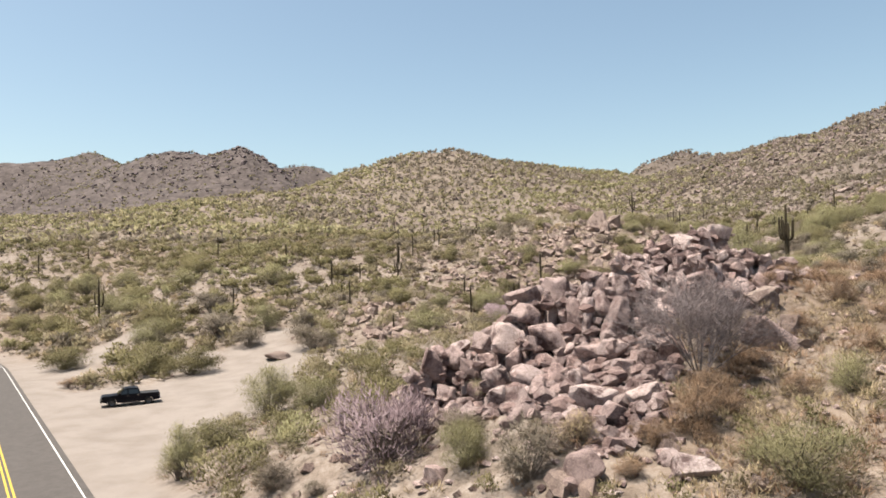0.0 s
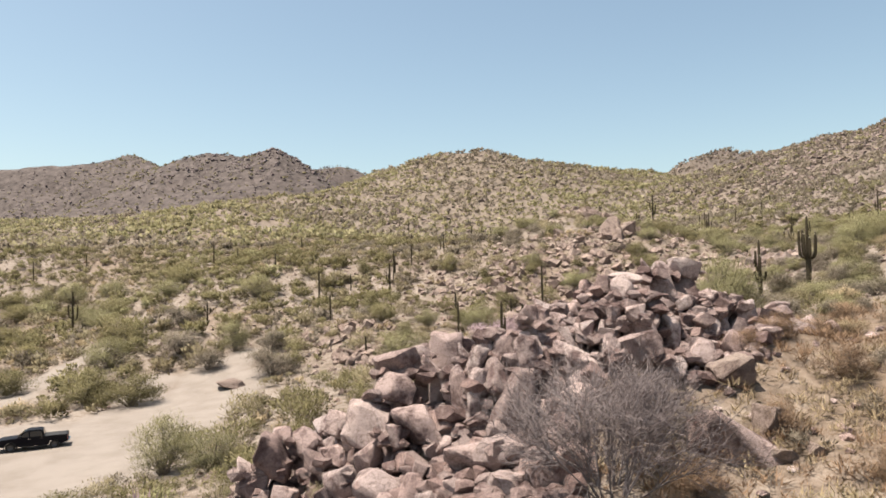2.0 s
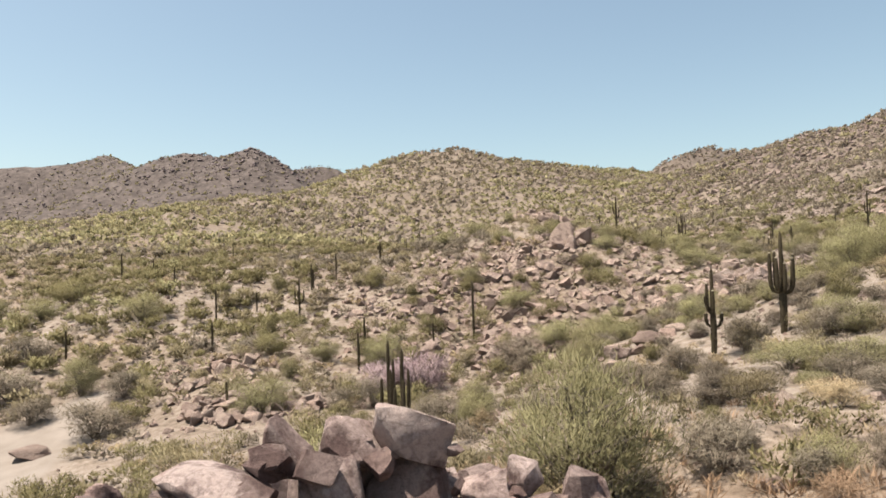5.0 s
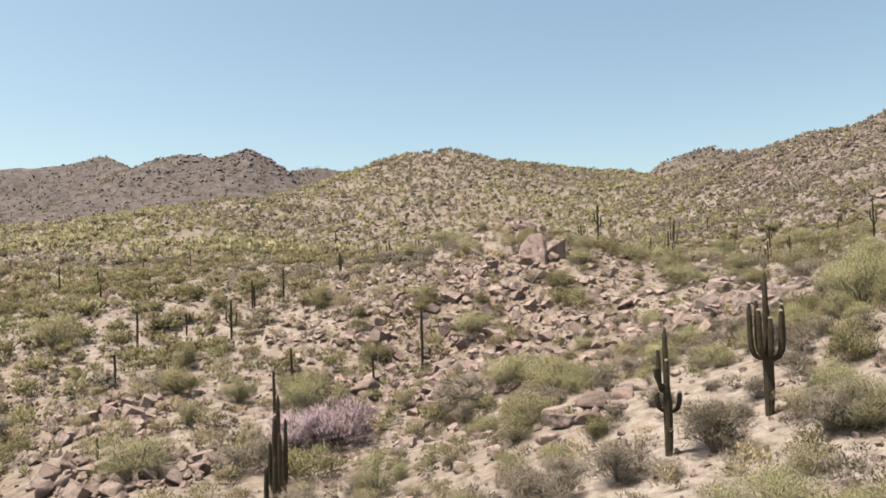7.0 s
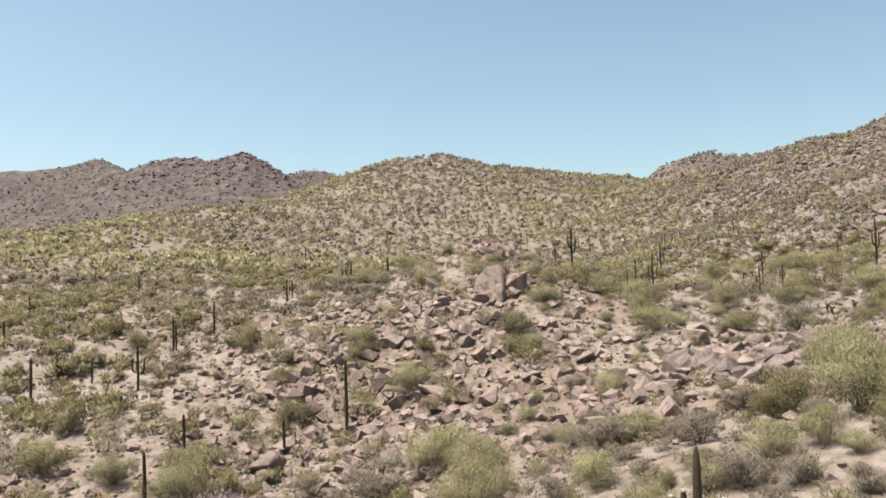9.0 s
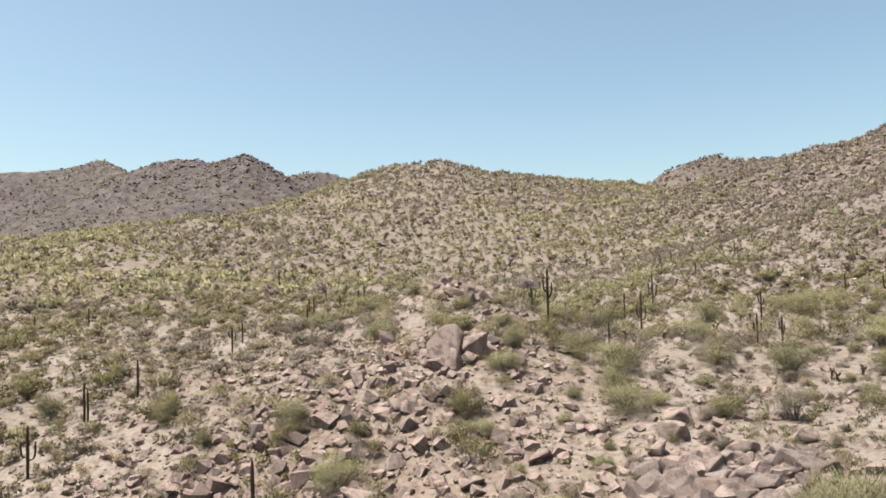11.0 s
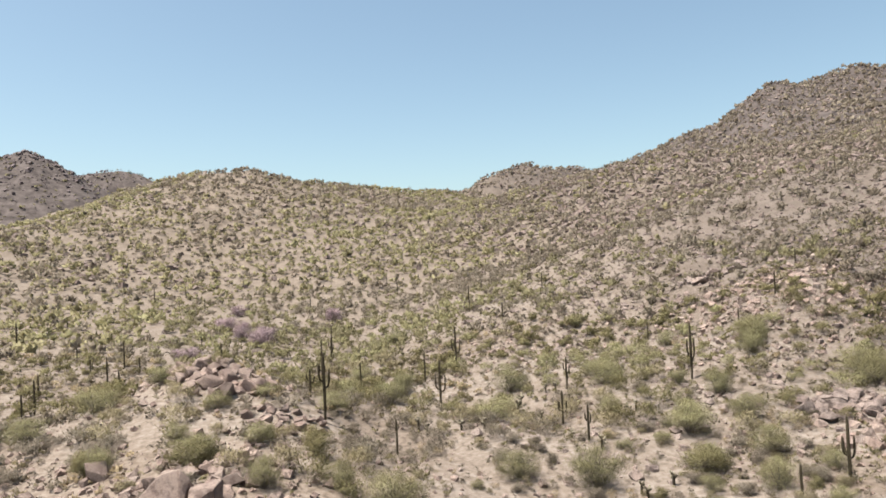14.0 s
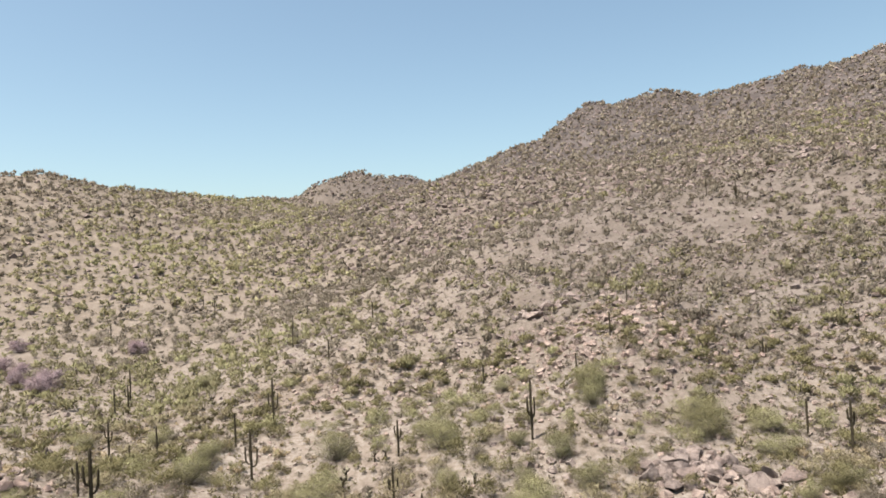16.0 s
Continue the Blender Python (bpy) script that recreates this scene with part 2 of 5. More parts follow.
DIMPLES = [
    (52, 272, 30, -1.6), (33, 154, 11, 1.6), (-33, 152, 13, 1.5), (-22, 140, 9, -1.7), (132, 200, 19, 1.4), (60, 119, 9, 1.4), (79, 171, 10, 1.3), (50, 104, 9, -1.3), (98, 151, 21, -1.3), (102, 185, 17, 1.3), (-11, 116, 9, 1.3), (148, 251, 9, 1.2), (32, 100, 10, 1.2), (5, 65, 9, -1.2), (-41, 114, 9, 1.1), (30, 86, 9, -1.1), (-60, 250, 32, 1.0), (-65, 391, 52, 1.0), (70, 140, 18, 1.0), (32, 194, 8, 2.2),
]
PILE_CREST = [(-3.5, 38.5, 5.8), (-1.0, 40.0, 7.6), (1.5, 41.2, 9.4), (5.5, 40.7, 11.5), (8.5, 40.0, 12.8), (12.0, 41.2, 14.0), (14.5, 42.2, 15.2), (16.6, 42.9, 15.6), (18.0, 43.4, 15.1), (20.5, 43.6, 13.8), (23.0, 44.0, 13.2)]
PILE_EDGE = [(-3, 39.5), (1.5, 43), (5.5, 42.5), (8.5, 41.8), (12, 43), (16, 44.6), (19, 45), (22.5, 45.2), (23, 42.8), (20, 41.3), (18.3, 38.6), (16.5, 37), (13.5, 37.2), (11.3, 36.2), (10.5, 32.2), (9, 28.4), (6.5, 26.5), (5, 28.5), (1.9, 33.3), (-0.8, 37)]
ROAD_A, ROAD_B = (-20.1, 41.1), (-66.4, 108.1)      # right edge line of the road
_lat = np.random.RandomState(5).rand(256, 256)


def lattice(x, y):
    """Smooth noise from -1 to 1, one cell a unit."""
    xi, yi = np.floor(x), np.floor(y)
    fx, fy = x - xi, y - yi
    fx, fy = fx * fx * (3 - 2 * fx), fy * fy * (3 - 2 * fy)
    a, b = xi.astype(int) & 255, yi.astype(int) & 255
    c, d = (a + 1) & 255, (b + 1) & 255
    return 2 * ((_lat[a, b] * (1 - fx) + _lat[c, b] * fx) * (1 - fy) + (_lat[a, d] * (1 - fx) + _lat[c, d] * fx) * fy) - 1


def smooth(a, b, v):
    u = np.clip((v - a) / (b - a), 0, 1)
    return u * u * (3 - 2 * u)


def spline(u):
    return (-.5 * u + u * u - .5 * u ** 3, 1 - 2.5 * u * u + 1.5 * u ** 3, .5 * u + 2 * u * u - 1.5 * u ** 3, -.5 * u * u + .5 * u ** 3)


def along(points, x, y):
    """Distance to a polyline of (x, y, z) and the height of its nearest point."""
    best, high = np.full(x.shape, 1e9), np.zeros(x.shape)
    for (ax, ay, az), (bx, by, bz) in zip(points, points[1:]):
        dx, dy = bx - ax, by - ay
        u = np.clip(((x - ax) * dx + (y - ay) * dy) / (dx * dx + dy * dy), 0, 1)
        d = np.hypot(x - ax - u * dx, y - ay - u * dy)
        near = d < best
        best, high = np.where(near, d, best), np.where(near, az + u * (bz - az), high)
    return best, high


def road_bend(far):
    """How far the road has swung to the left, that many metres on."""
    return .0045 * np.maximum(0, far - 72) ** 2


def road_side(x, y):
    """Metres to the right of the road's right edge line, and metres along it."""
    dx, dy = ROAD_B[0] - ROAD_A[0], ROAD_B[1] - ROAD_A[1]
    n = math.hypot(dx, dy)
    far = ((x - ROAD_A[0]) * dx + (y - ROAD_A[1]) * dy) / n
    return ((x - ROAD_A[0]) * dy - (y - ROAD_A[1]) * dx) / n + road_bend(far), far


def in_pile(x, y):
    inside = np.zeros(x.shape, bool)
    for (ax, ay), (bx, by) in zip(PILE_EDGE, PILE_EDGE[1:] + PILE_EDGE[:1]):
        inside ^= ((ay > y) != (by > y)) & (x < (bx - ax) * (y - ay) / (by - ay + 1e-9) + ax)
    return inside


def bare(x, y):
    """1 on the bare gravel beside the road, 0 off it."""
    side, far = road_side(x, y)
    wob = 1.3 * lattice(x / 6, y / 6) + .6 * lattice(x / 2 + 9, y / 2)
    lot = np.hypot((side - 7.5) / 11.0, (far - 17) / 27.0) - 1
    tongue, _ = along([(-28, 84, 0), (-25, 95, 0), (-26, 103, 0), (-25.5, 110, 0)], x, y)
    wing, _ = along([(-28, 86, 0), (-35, 100, 0)], x, y)
    spur, _ = along([(-46, 84, 0), (-52, 104, 0), (-49, 118, 0)], x, y)
    lot = np.maximum(lot * 11, .85 * (side - np.interp(far, [0, 11, 20, 34], [4, 10, 20.5, 28])))
    apron, _ = along([(-23, 71, 0), (-22.5, 86, 0), (-24, 96, 0)], x, y)
    lot = np.minimum(lot, apron - 6.6)
    d = np.minimum(np.minimum(np.minimum(lot, wing - 3.4), tongue - np.interp(y, [95, 110], [5.5, 3.0])), np.minimum(side - 4.5, spur - 2.6)) + wob
    return 1 - smooth(-.8, 1.0, d)


def smooth_height(x, y):
    r = np.hypot(x, y) + 1e-6
    k = np.clip(np.log(r / 10.0) / math.log(1.5), 0, 10.999)
    b = np.clip((np.degrees(np.arctan2(x, y)) + 48.0) / 15.0, 0, 7.999)
    ki, bi = k.astype(int), b.astype(int)
    wk, wb = spline(k - ki), spline(b - bi)
    z = 0
    for i in range(4):
        for j in range(4):
            z = z + wk[i] * wb[j] * RINGS[np.clip(ki + i - 1, 0, 11), np.clip(bi + j - 1, 0, 8)]
    for mx, my, mr, mh in MOUNDS + DIMPLES:
        z = z + mh * np.exp(-((x - mx) ** 2 + (y - my) ** 2) / mr ** 2)
    lift = np.zeros_like(z)
    for _, wide, points in CRESTS:
        d, high = along(points, x, y)
        lift = np.maximum(lift, (high - z) * np.exp(-(d / wide) ** 1.5))
    return z + lift


def height(x, y):
    """The ground's height."""
    x, y = np.asarray(x, float), np.asarray(y, float)
    z = smooth_height(x, y)
    d, high = along(PILE_CREST, x, y)
    z = z + np.maximum(0, high - z) * np.exp(-(d / 4.8) ** 2)
    rim, _ = along([(a, b, 0) for a, b in PILE_EDGE + PILE_EDGE[:1]], x, y)
    z = z - np.where(in_pile(x, y), 1.05 * smooth(.0, 1.6, rim), 0)
    r = np.hypot(x, y)
    far = smooth(60, 500, r)
    rough = .45 * lattice(x / 14, y / 14) + .22 * lattice(x / 4.5 + 7, y / 4.5) + .09 * lattice(x / 1.6, y / 1.6 + 3) + .04 * lattice(x / .7, y / .7 + 8)
    rough = rough + far * (2.6 * lattice(x / 55, y / 55 + 5) + 1.5 * lattice(x / 23, y / 23) + .8 * lattice(x / 9 + 2, y / 9))
    crest = np.minimum(np.minimum(along(CRESTS[-2][2], x, y)[0], along(CRESTS[-1][2], x, y)[0]), along(CRESTS[3][2], x, y)[0])
    rough = rough - smooth(650, 1150, r) * smooth(5, 110, crest) * (16 * np.abs(lattice(x / 75, y / 75)) + 10 * np.abs(lattice(x / 32, y / 32)) + 4 * lattice(x / 14, y / 14))
    side, _ = road_side(x, y)
    flat = np.maximum(bare(x, y) * .85, 1 - smooth(3, 9, side))
    z = z + rough * (1 - flat)
    side, far = road_side(x, y)
    level = 1.9 + .004 * np.abs(far)
    on = (1 - smooth(1.5, 6, side)) * smooth(-40, -12, side) * (1 - smooth(110, 190, far))
    return z * (1 - on) + level * on


# ---- ground: one sheet out to the horizon ----


def mesh_from(name, verts, faces, mat, flat=True):
    me = bpy.data.meshes.new(name)
    me.from_pydata(verts, [], faces)
    me.materials.append(mat)
    if not flat:
        me.shade_smooth()
    return me


def quick_mesh(name, verts, faces, mat, flat=True):
    """A mesh from arrays of corners and of faces that all have the same number of corners."""
    verts, faces = np.asarray(verts, np.float32), np.asarray(faces, np.int32)
    k = faces.shape[1]
    me = bpy.data.meshes.new(name)
    me.vertices.add(len(verts)), me.loops.add(faces.size), me.polygons.add(len(faces))
    me.vertices.foreach_set("co", verts.ravel())
    me.loops.foreach_set("vertex_index", faces.ravel())
    me.polygons.foreach_set("loop_start", np.arange(0, faces.size, k, dtype=np.int32))
    me.polygons.foreach_set("loop_total", np.full(len(faces), k, np.int32))
    me.update(calc_edges=True)
    me.materials.append(mat)
    if flat:
        me.shade_flat()
    return me


def rocky(x, y):
    """How stony the slope is, 0 to 1."""
    v = 0
    for cx, cy, cr, w in ((24, 137, 32, 1.0), (34, 156, 18, .95), (50, 120, 14, 1.0), (56, 112, 8, .7), (-10, 113, 9, .9), (30, 194, 12, .9), (134, 208, 26, .8), (112, 160, 13, .8), (160, 250, 60, .55), (45, 128, 14, .6), (10, 120, 15, .6), (90, 225, 14, .5), (215, 300, 70, .8), (240, 420, 90, .6), (25, 210, 16, .5), (-6, 37, 8, .3), (8, 26, 7, .35)):
        v = np.maximum(v, w * np.exp(-((x - cx) ** 2 + (y - cy) ** 2) / cr ** 2))
    return v


def ground():
    bear = np.concatenate([np.arange(-64, 80, .5), np.arange(80, 296, 6.0)])
    rad = [0.0, 3.0]
    while rad[-1] < 4500:
        rad.append(max(rad[-1] * (1.0095 if rad[-1] < 900 else 1.02), rad[-1] + .28))
    rad = np.array(rad[1:])
    bb, rr = np.meshgrid(np.radians(bear), rad)
    x, y = rr * np.sin(bb), rr * np.cos(bb)
    z = height(x, y)
    out = smooth(2300, 4000, rr)
    z = z * (1 - out) + 60 * out
    nb, nr = len(bear), len(rad)
    verts = np.column_stack([x.ravel(), y.ravel(), z.ravel()])
    i, j = np.meshgrid(np.arange(nr - 1), np.arange(nb), indexing="ij")
    j2 = (j + 1) % nb
    quads = np.stack([i * nb + j, (i + 1) * nb + j, (i + 1) * nb + j2, i * nb + j2], -1).reshape(-1, 4)
    hub = len(verts)
    verts = np.vstack([verts, [[0, 0, float(height(np.zeros(1), np.zeros(1))[0])]]])
    tris = np.column_stack([np.arange(nb), (np.arange(nb) + 1) % nb, np.full(nb, hub)])
    faces = [tuple(q) for q in quads[:, ::-1].tolist()] + [tuple(q[::-1]) for q in tris.tolist()]
    me = mesh_from("ground", verts.tolist(), faces, SOIL, flat=False)
    left = np.where(x < 0, smooth(800, 1000, rr), 0) * .95
    high = smooth(400, 700, rr) * smooth(.15, .45, x / (y + 1e-6)) * .95
    part_stony = .42 * smooth(170, 300, rr) * smooth(.4, .62, x / (y + 1e-6)) * (y > 0)
    masks = {"gravel": bare(x, y), "scrub": smooth(150, 480, rr) * .72, "stony": np.maximum(np.maximum(left, high), part_stony), "loam": np.maximum(.95 * np.exp(-((x - 25) / 11) ** 2 - ((y - 39) / 15) ** 2), .7 * np.exp(-((x - 12) / 7) ** 2 - ((y - 27) / 7) ** 2))}
    ruddy = .6 * smooth(0, 40, -x) * smooth(95, 130, y) * (1 - smooth(260, 420, rr)) * smooth(-.35, .6, lattice(x / 16, y / 16 + 3))
    masks["loam"] = np.maximum(np.maximum(masks["loam"], ruddy), .4 * rocky(x, y) * (x < 60))
    for key, v in masks.items():
        at = me.attributes.new(key, "FLOAT", "POINT")
        at.data.foreach_set("value", np.append(v.ravel(), 0).astype(np.float32))
    return tagged(new("ground", me), "stony tan desert soil rising into brush-covered hills", "ground", kind="structure")


ground()


def at_ground(x, y):
    return float(height(np.array([x], float), np.array([y], float))[0])


def road_point(side, far, up=0.0):
    dx, dy = ROAD_B[0] - ROAD_A[0], ROAD_B[1] - ROAD_A[1]
    n = math.hypot(dx, dy)
    dx, dy = dx / n, dy / n
    side = side - float(road_bend(far))
    x, y = ROAD_A[0] + far * dx + side * dy, ROAD_A[1] + far * dy - side * dx
    return (x, y, 1.9 + .004 * abs(far) + up)


def strip(name, a, b, low, up, start, stop, step, mat):
    """A band along the road between two distances from its edge line."""
    verts, faces = [], []
    fars = np.arange(start, stop + .1, step)
    for f in fars:
        verts += [road_point(a, f, low), road_point(a, f, up), road_point(b, f, up), road_point(b, f, low)]
    for i in range(len(fars) - 1):
        o = 4 * i
        for k in range(4):
            faces.append((o + k, o + (k + 1) % 4, o + 4 + (k + 1) % 4, o + 4 + k))
    faces += [(3, 2, 1, 0), tuple(len(verts) - 4 + k for k in range(4))]
    return mesh_from(name, verts, faces, mat)


road = tagged(new("road", strip("road", -7.1, .45, -.3, .05, -90, 190, 5, ASPHALT)), "grey two-lane asphalt road with painted lines", "road", kind="structure")
for label, a, b, mat in (("white edge line", -.05, .05, LINE_WHITE), ("white edge line", -6.75, -6.65, LINE_WHITE), ("yellow centre line", -3.3, -3.18, LINE_YELLOW), ("yellow centre line", -3.57, -3.45, LINE_YELLOW)):
    ob = new("lane_line", strip("lane_line", a, b, .048, .054, -90, 190, 5, mat))
    ob.parent = road
    ob["label"] = label


# ---- small builders ----


def part(name, me, parent, label=""):
    ob = new(name, me)
    ob.parent = parent
    if label:
        ob["label"] = label
    return ob


def from_bm(name, bm, mat, flat=True):
    me = bpy.data.meshes.new(name)
    bm.to_mesh(me)
    bm.free()
    me.materials.append(mat)
    if not flat:
        me.shade_smooth()
        me.set_sharp_from_angle(angle=radians(26))
    return me


def spot(x, y, sink=0.0, turn=0.0):
    return pose(x, y, at_ground(x, y) - sink, 0, 0, turn)


# ---- pickup truck, local x forward, wheels on z = 0 ----
PAINT, pn, pl, pb = material("black_truck_paint", .45, 0, .08)
pb.inputs["Base Color"].default_value, pb.inputs["Coat Weight"].default_value = (.012, .014, .022, 1), .0
dust_n = noise_node(pn, pl, 2.2, 5)
dust_r = ramp_node(pn, pl, dust_n.outputs["Fac"], [(.4, (.004, .004, .007)), (.75, (.011, .01, .012))])
pl.new(dust_r.outputs["Color"], pb.inputs["Base Color"])
GLASS, _, _, gb = material("tinted_glass", .06, 0, .6)
gb.inputs["Base Color"].default_value = (.01, .012, .014, 1)
RUBBER = grained("tyre_rubber", (.012, .012, .012), (.03, .028, .026), 20, .9)
CHROME = grained("bright_alloy", (.55, .55, .56), (.7, .7, .71), 14, .25, 1.0)
ALLOY = grained("dark_alloy", (.05, .05, .052), (.1, .1, .104), 14, .4, .6)
LAMP = grained("clear_headlamp", (.65, .67, .7), (.85, .86, .88), 10, .15, .3)
RED = grained("red_lens", (.25, .012, .01), (.35, .02, .015), 10, .3)
PLASTIC = grained("black_plastic", (.012, .012, .013), (.025, .025, .026), 25, .7)


def prism(outline, half, mat, name, bevel=.04, pinch=None):
    """A side outline (x, z) drawn across the width; pinch narrows points above a height."""
    bm = bmesh.new()
    left = [bm.verts.new((x, half, z)) for x, z in outline]
    right = [bm.verts.new((x, -half, z)) for x, z in outline]
    n = len(outline)
    bm.faces.new(left[::-1]), bm.faces.new(right)
    for i in range(n):
        bm.faces.new((left[i], left[(i + 1) % n], right[(i + 1) % n], right[i]))
    if pinch:
        for v in bm.verts:
            v.co.y *= 1 - pinch[1] * max(0, v.co.z - pinch[0])
    bmesh.ops.recalc_face_normals(bm, faces=bm.faces)
    if bevel:
        sharp = [e for e in bm.edges if len(e.link_faces) == 2 and e.calc_face_angle() > .6]
        bmesh.ops.bevel(bm, geom=sharp, offset=bevel, segments=2, affect="EDGES", clamp_overlap=True)
    return from_bm(name, bm, mat, flat=False)


def box(name, sx, sy, sz, cx, cy, cz, mat, bevel=.02):
    bm = bmesh.new()
    bmesh.ops.create_cube(bm, size=1.0)
    for v in bm.verts:
        v.co = (v.co.x * sx + cx, v.co.y * sy + cy, v.co.z * sz + cz)
    if bevel:
        bmesh.ops.bevel(bm, geom=bm.edges[:], offset=bevel, segments=2, affect="EDGES", clamp_overlap=True)
    return from_bm(name, bm, mat, flat=False)


def ring(name, profile, mat, seg=28):
    """A turned shape about the y axis from (radius, y) pairs."""
    verts, faces = [], []
    k = len(profile)
    for i in range(seg):
        a = 2 * math.pi * i / seg
        verts += [(r * math.cos(a), y, r * math.sin(a)) for r, y in profile]
    for i in range(seg):
        for j in range(k):
            faces.append((i * k + j, i * k + (j + 1) % k, ((i + 1) % seg) * k + (j + 1) % k, ((i + 1) % seg) * k + j))
    me = mesh_from(name, verts, faces, mat, flat=False)
    me.set_sharp_from_angle(angle=radians(40))
    return me


def arch(cx, r, n=9):
    """The points of a wheel arch from back to front along the lower edge."""
    return [(cx - r * math.cos(math.pi * i / (n - 1)), .42 + r * math.sin(math.pi * i / (n - 1))) for i in range(n)]


def pickup_truck():
    t = new("pickup_truck")
    front, back = 1.85, -1.78
    body = part("body", prism([(-2.9, .62), (-2.88, .52)] + arch(back, .47) + [(back + .5, .42), (front - .5, .42)] + arch(front, .47) + [(front + .5, .45), (2.8, .55), (2.9, .75), (2.88, 1.06), (2.7, 1.16), (1.35, 1.24), (-.75, 1.24), (-2.9, 1.2)], .97, PAINT, "body", .05), t)
    cab = part("cab", prism([(1.35, 1.22), (.62, 1.78), (.35, 1.87), (-.55, 1.87), (-.78, 1.8), (-.92, 1.22)], .93, PAINT, "cab", .05, (1.22, .2)), t)
    part("windscreen", prism([(1.30, 1.29), (.68, 1.76), (.71, 1.775), (1.335, 1.305)], .76, GLASS, "windscreen", 0, (1.22, .2)), cab)
    part("rear_window", prism([(-.935, 1.32), (-.82, 1.74), (-.84, 1.745), (-.955, 1.32)], .7, GLASS, "rear_window", 0, (1.22, .2)), cab)
    for s in (1, -1):
        for a in ([(1.12, 1.27), (.62, 1.7), (.36, 1.74), (.33, 1.27)], [(.22, 1.27), (.25, 1.745), (-.5, 1.745), (-.72, 1.68), (-.82, 1.27)]):
            me = prism(a, .006, GLASS, "side_window", 0)
            for v in me.vertices:
                v.co.y += s * (.938 - .186 * max(0, v.co.z - 1.22))
            part("side_window", me, cab)
        part("door_handle", box("door_handle", .17, .03, .035, .3, s * .985, 1.1, CHROME, .01), body, "bright door handle")
        part("door_handle", box("door_handle", .17, .03, .035, -.72, s * .985, 1.1, CHROME, .01), body, "bright door handle")
        part("side_mirror", box("side_mirror", .14, .24, .24, 1.02, s * 1.11, 1.34, PLASTIC, .04), cab)
        part("headlight", box("headlight", .12, .34, .24, 2.84, s * .76, .95, LAMP, .03), body, "clear headlight lens")
        part("tail_light", box("tail_light", .06, .16, .4, -2.89, s * .87, .95, RED, .02), body, "red tail light")
        part("bed_rail", box("bed_rail", 1.95, .1, .05, -1.9, s * .92, 1.225, PLASTIC, .015), body)
        part("step_bar", box("step_bar", 1.9, .16, .07, .05, s * .95, .37, PLASTIC, .03), body)
        part("fender_flare", ring("fender_flare", [(.47, s * .96), (.52, s * .96), (.52, s * 1.0), (.47, s * 1.0)], PLASTIC, 24), body).location = (front, 0, .42)
    part("grille", box("grille", .06, 1.12, .34, 2.9, 0, .93, PLASTIC, .02), body)
    for i in range(3):
        part("grille_bar", box("grille_bar", .03, 1.1, .03, 2.935, 0, .84 + .09 * i, CHROME, .008), body, "chrome grille bar")
    part("front_bumper", box("front_bumper", .22, 1.86, .24, 2.9, 0, .6, PLASTIC, .06), t)
    part("rear_bumper", box("rear_bumper", .18, 1.84, .2, -2.97, 0, .6, CHROME, .05), t, "dull chrome rear bumper")
    part("bed_liner", box("bed_liner", 1.75, 1.6, .02, -1.88, 0, 1.232, PLASTIC, 0), t)
    tyre = ring("tyre", [(.24, -.12), (.36, -.14), (.405, -.1), (.41, 0), (.405, .1), (.36, .14), (.24, .12)], RUBBER)
    rim = ring("rim", [(.25, -.1), (.25, .1), (.2, .06), (.07, .05), (.05, .09), (.0, .09), (.0, -.1)], ALLOY, 18)
    for x in (front, back):
        for s in (1, -1):
            w = new("wheel")
            w.parent, w.location = t, (x, s * .84, .41)
            part("tyre", tyre, w)
            r = part("rim", rim, w, "dark alloy rim")
            r.rotation_euler = (0, 0, 0 if s > 0 else math.pi)
    return tagged(t, "dark blue-black crew-cab pickup truck parked on gravel", "truck")


truck = pickup_truck()
truck.matrix_world = pose(-31.1, 71.9, at_ground(-31.1, 71.9), 0, 0, 207) @ Matrix.Scale(.91, 4)

# ---- boulders ----


def roughen(bm, seed, worn, longest=(.36, .22)):
    """Chips the edges and wears the faces of an angular block."""
    bmesh.ops.bevel(bm, geom=bm.edges[:], offset=worn, segments=1, affect="EDGES", clamp_overlap=True)
    bmesh.ops.triangulate(bm, faces=bm.faces[:])
    for most in longest:
        bmesh.ops.subdivide_edges(bm, edges=[e for e in bm.edges if e.calc_length() > most], cuts=1, use_grid_fill=True)
        bmesh.ops.triangulate(bm, faces=bm.faces[:])
    bm.normal_update()
    shift = Vector((seed * 3.7, seed * 1.3, 0))
    for v in bm.verts:
        v.co += v.normal * (.05 * noise.noise(v.co * 2.4 + shift) + .03 * noise.noise(v.co * 7 + shift))
    bmesh.ops.recalc_face_normals(bm, faces=bm.faces)
    return from_bm("boulder", bm, ROCK, flat=False)


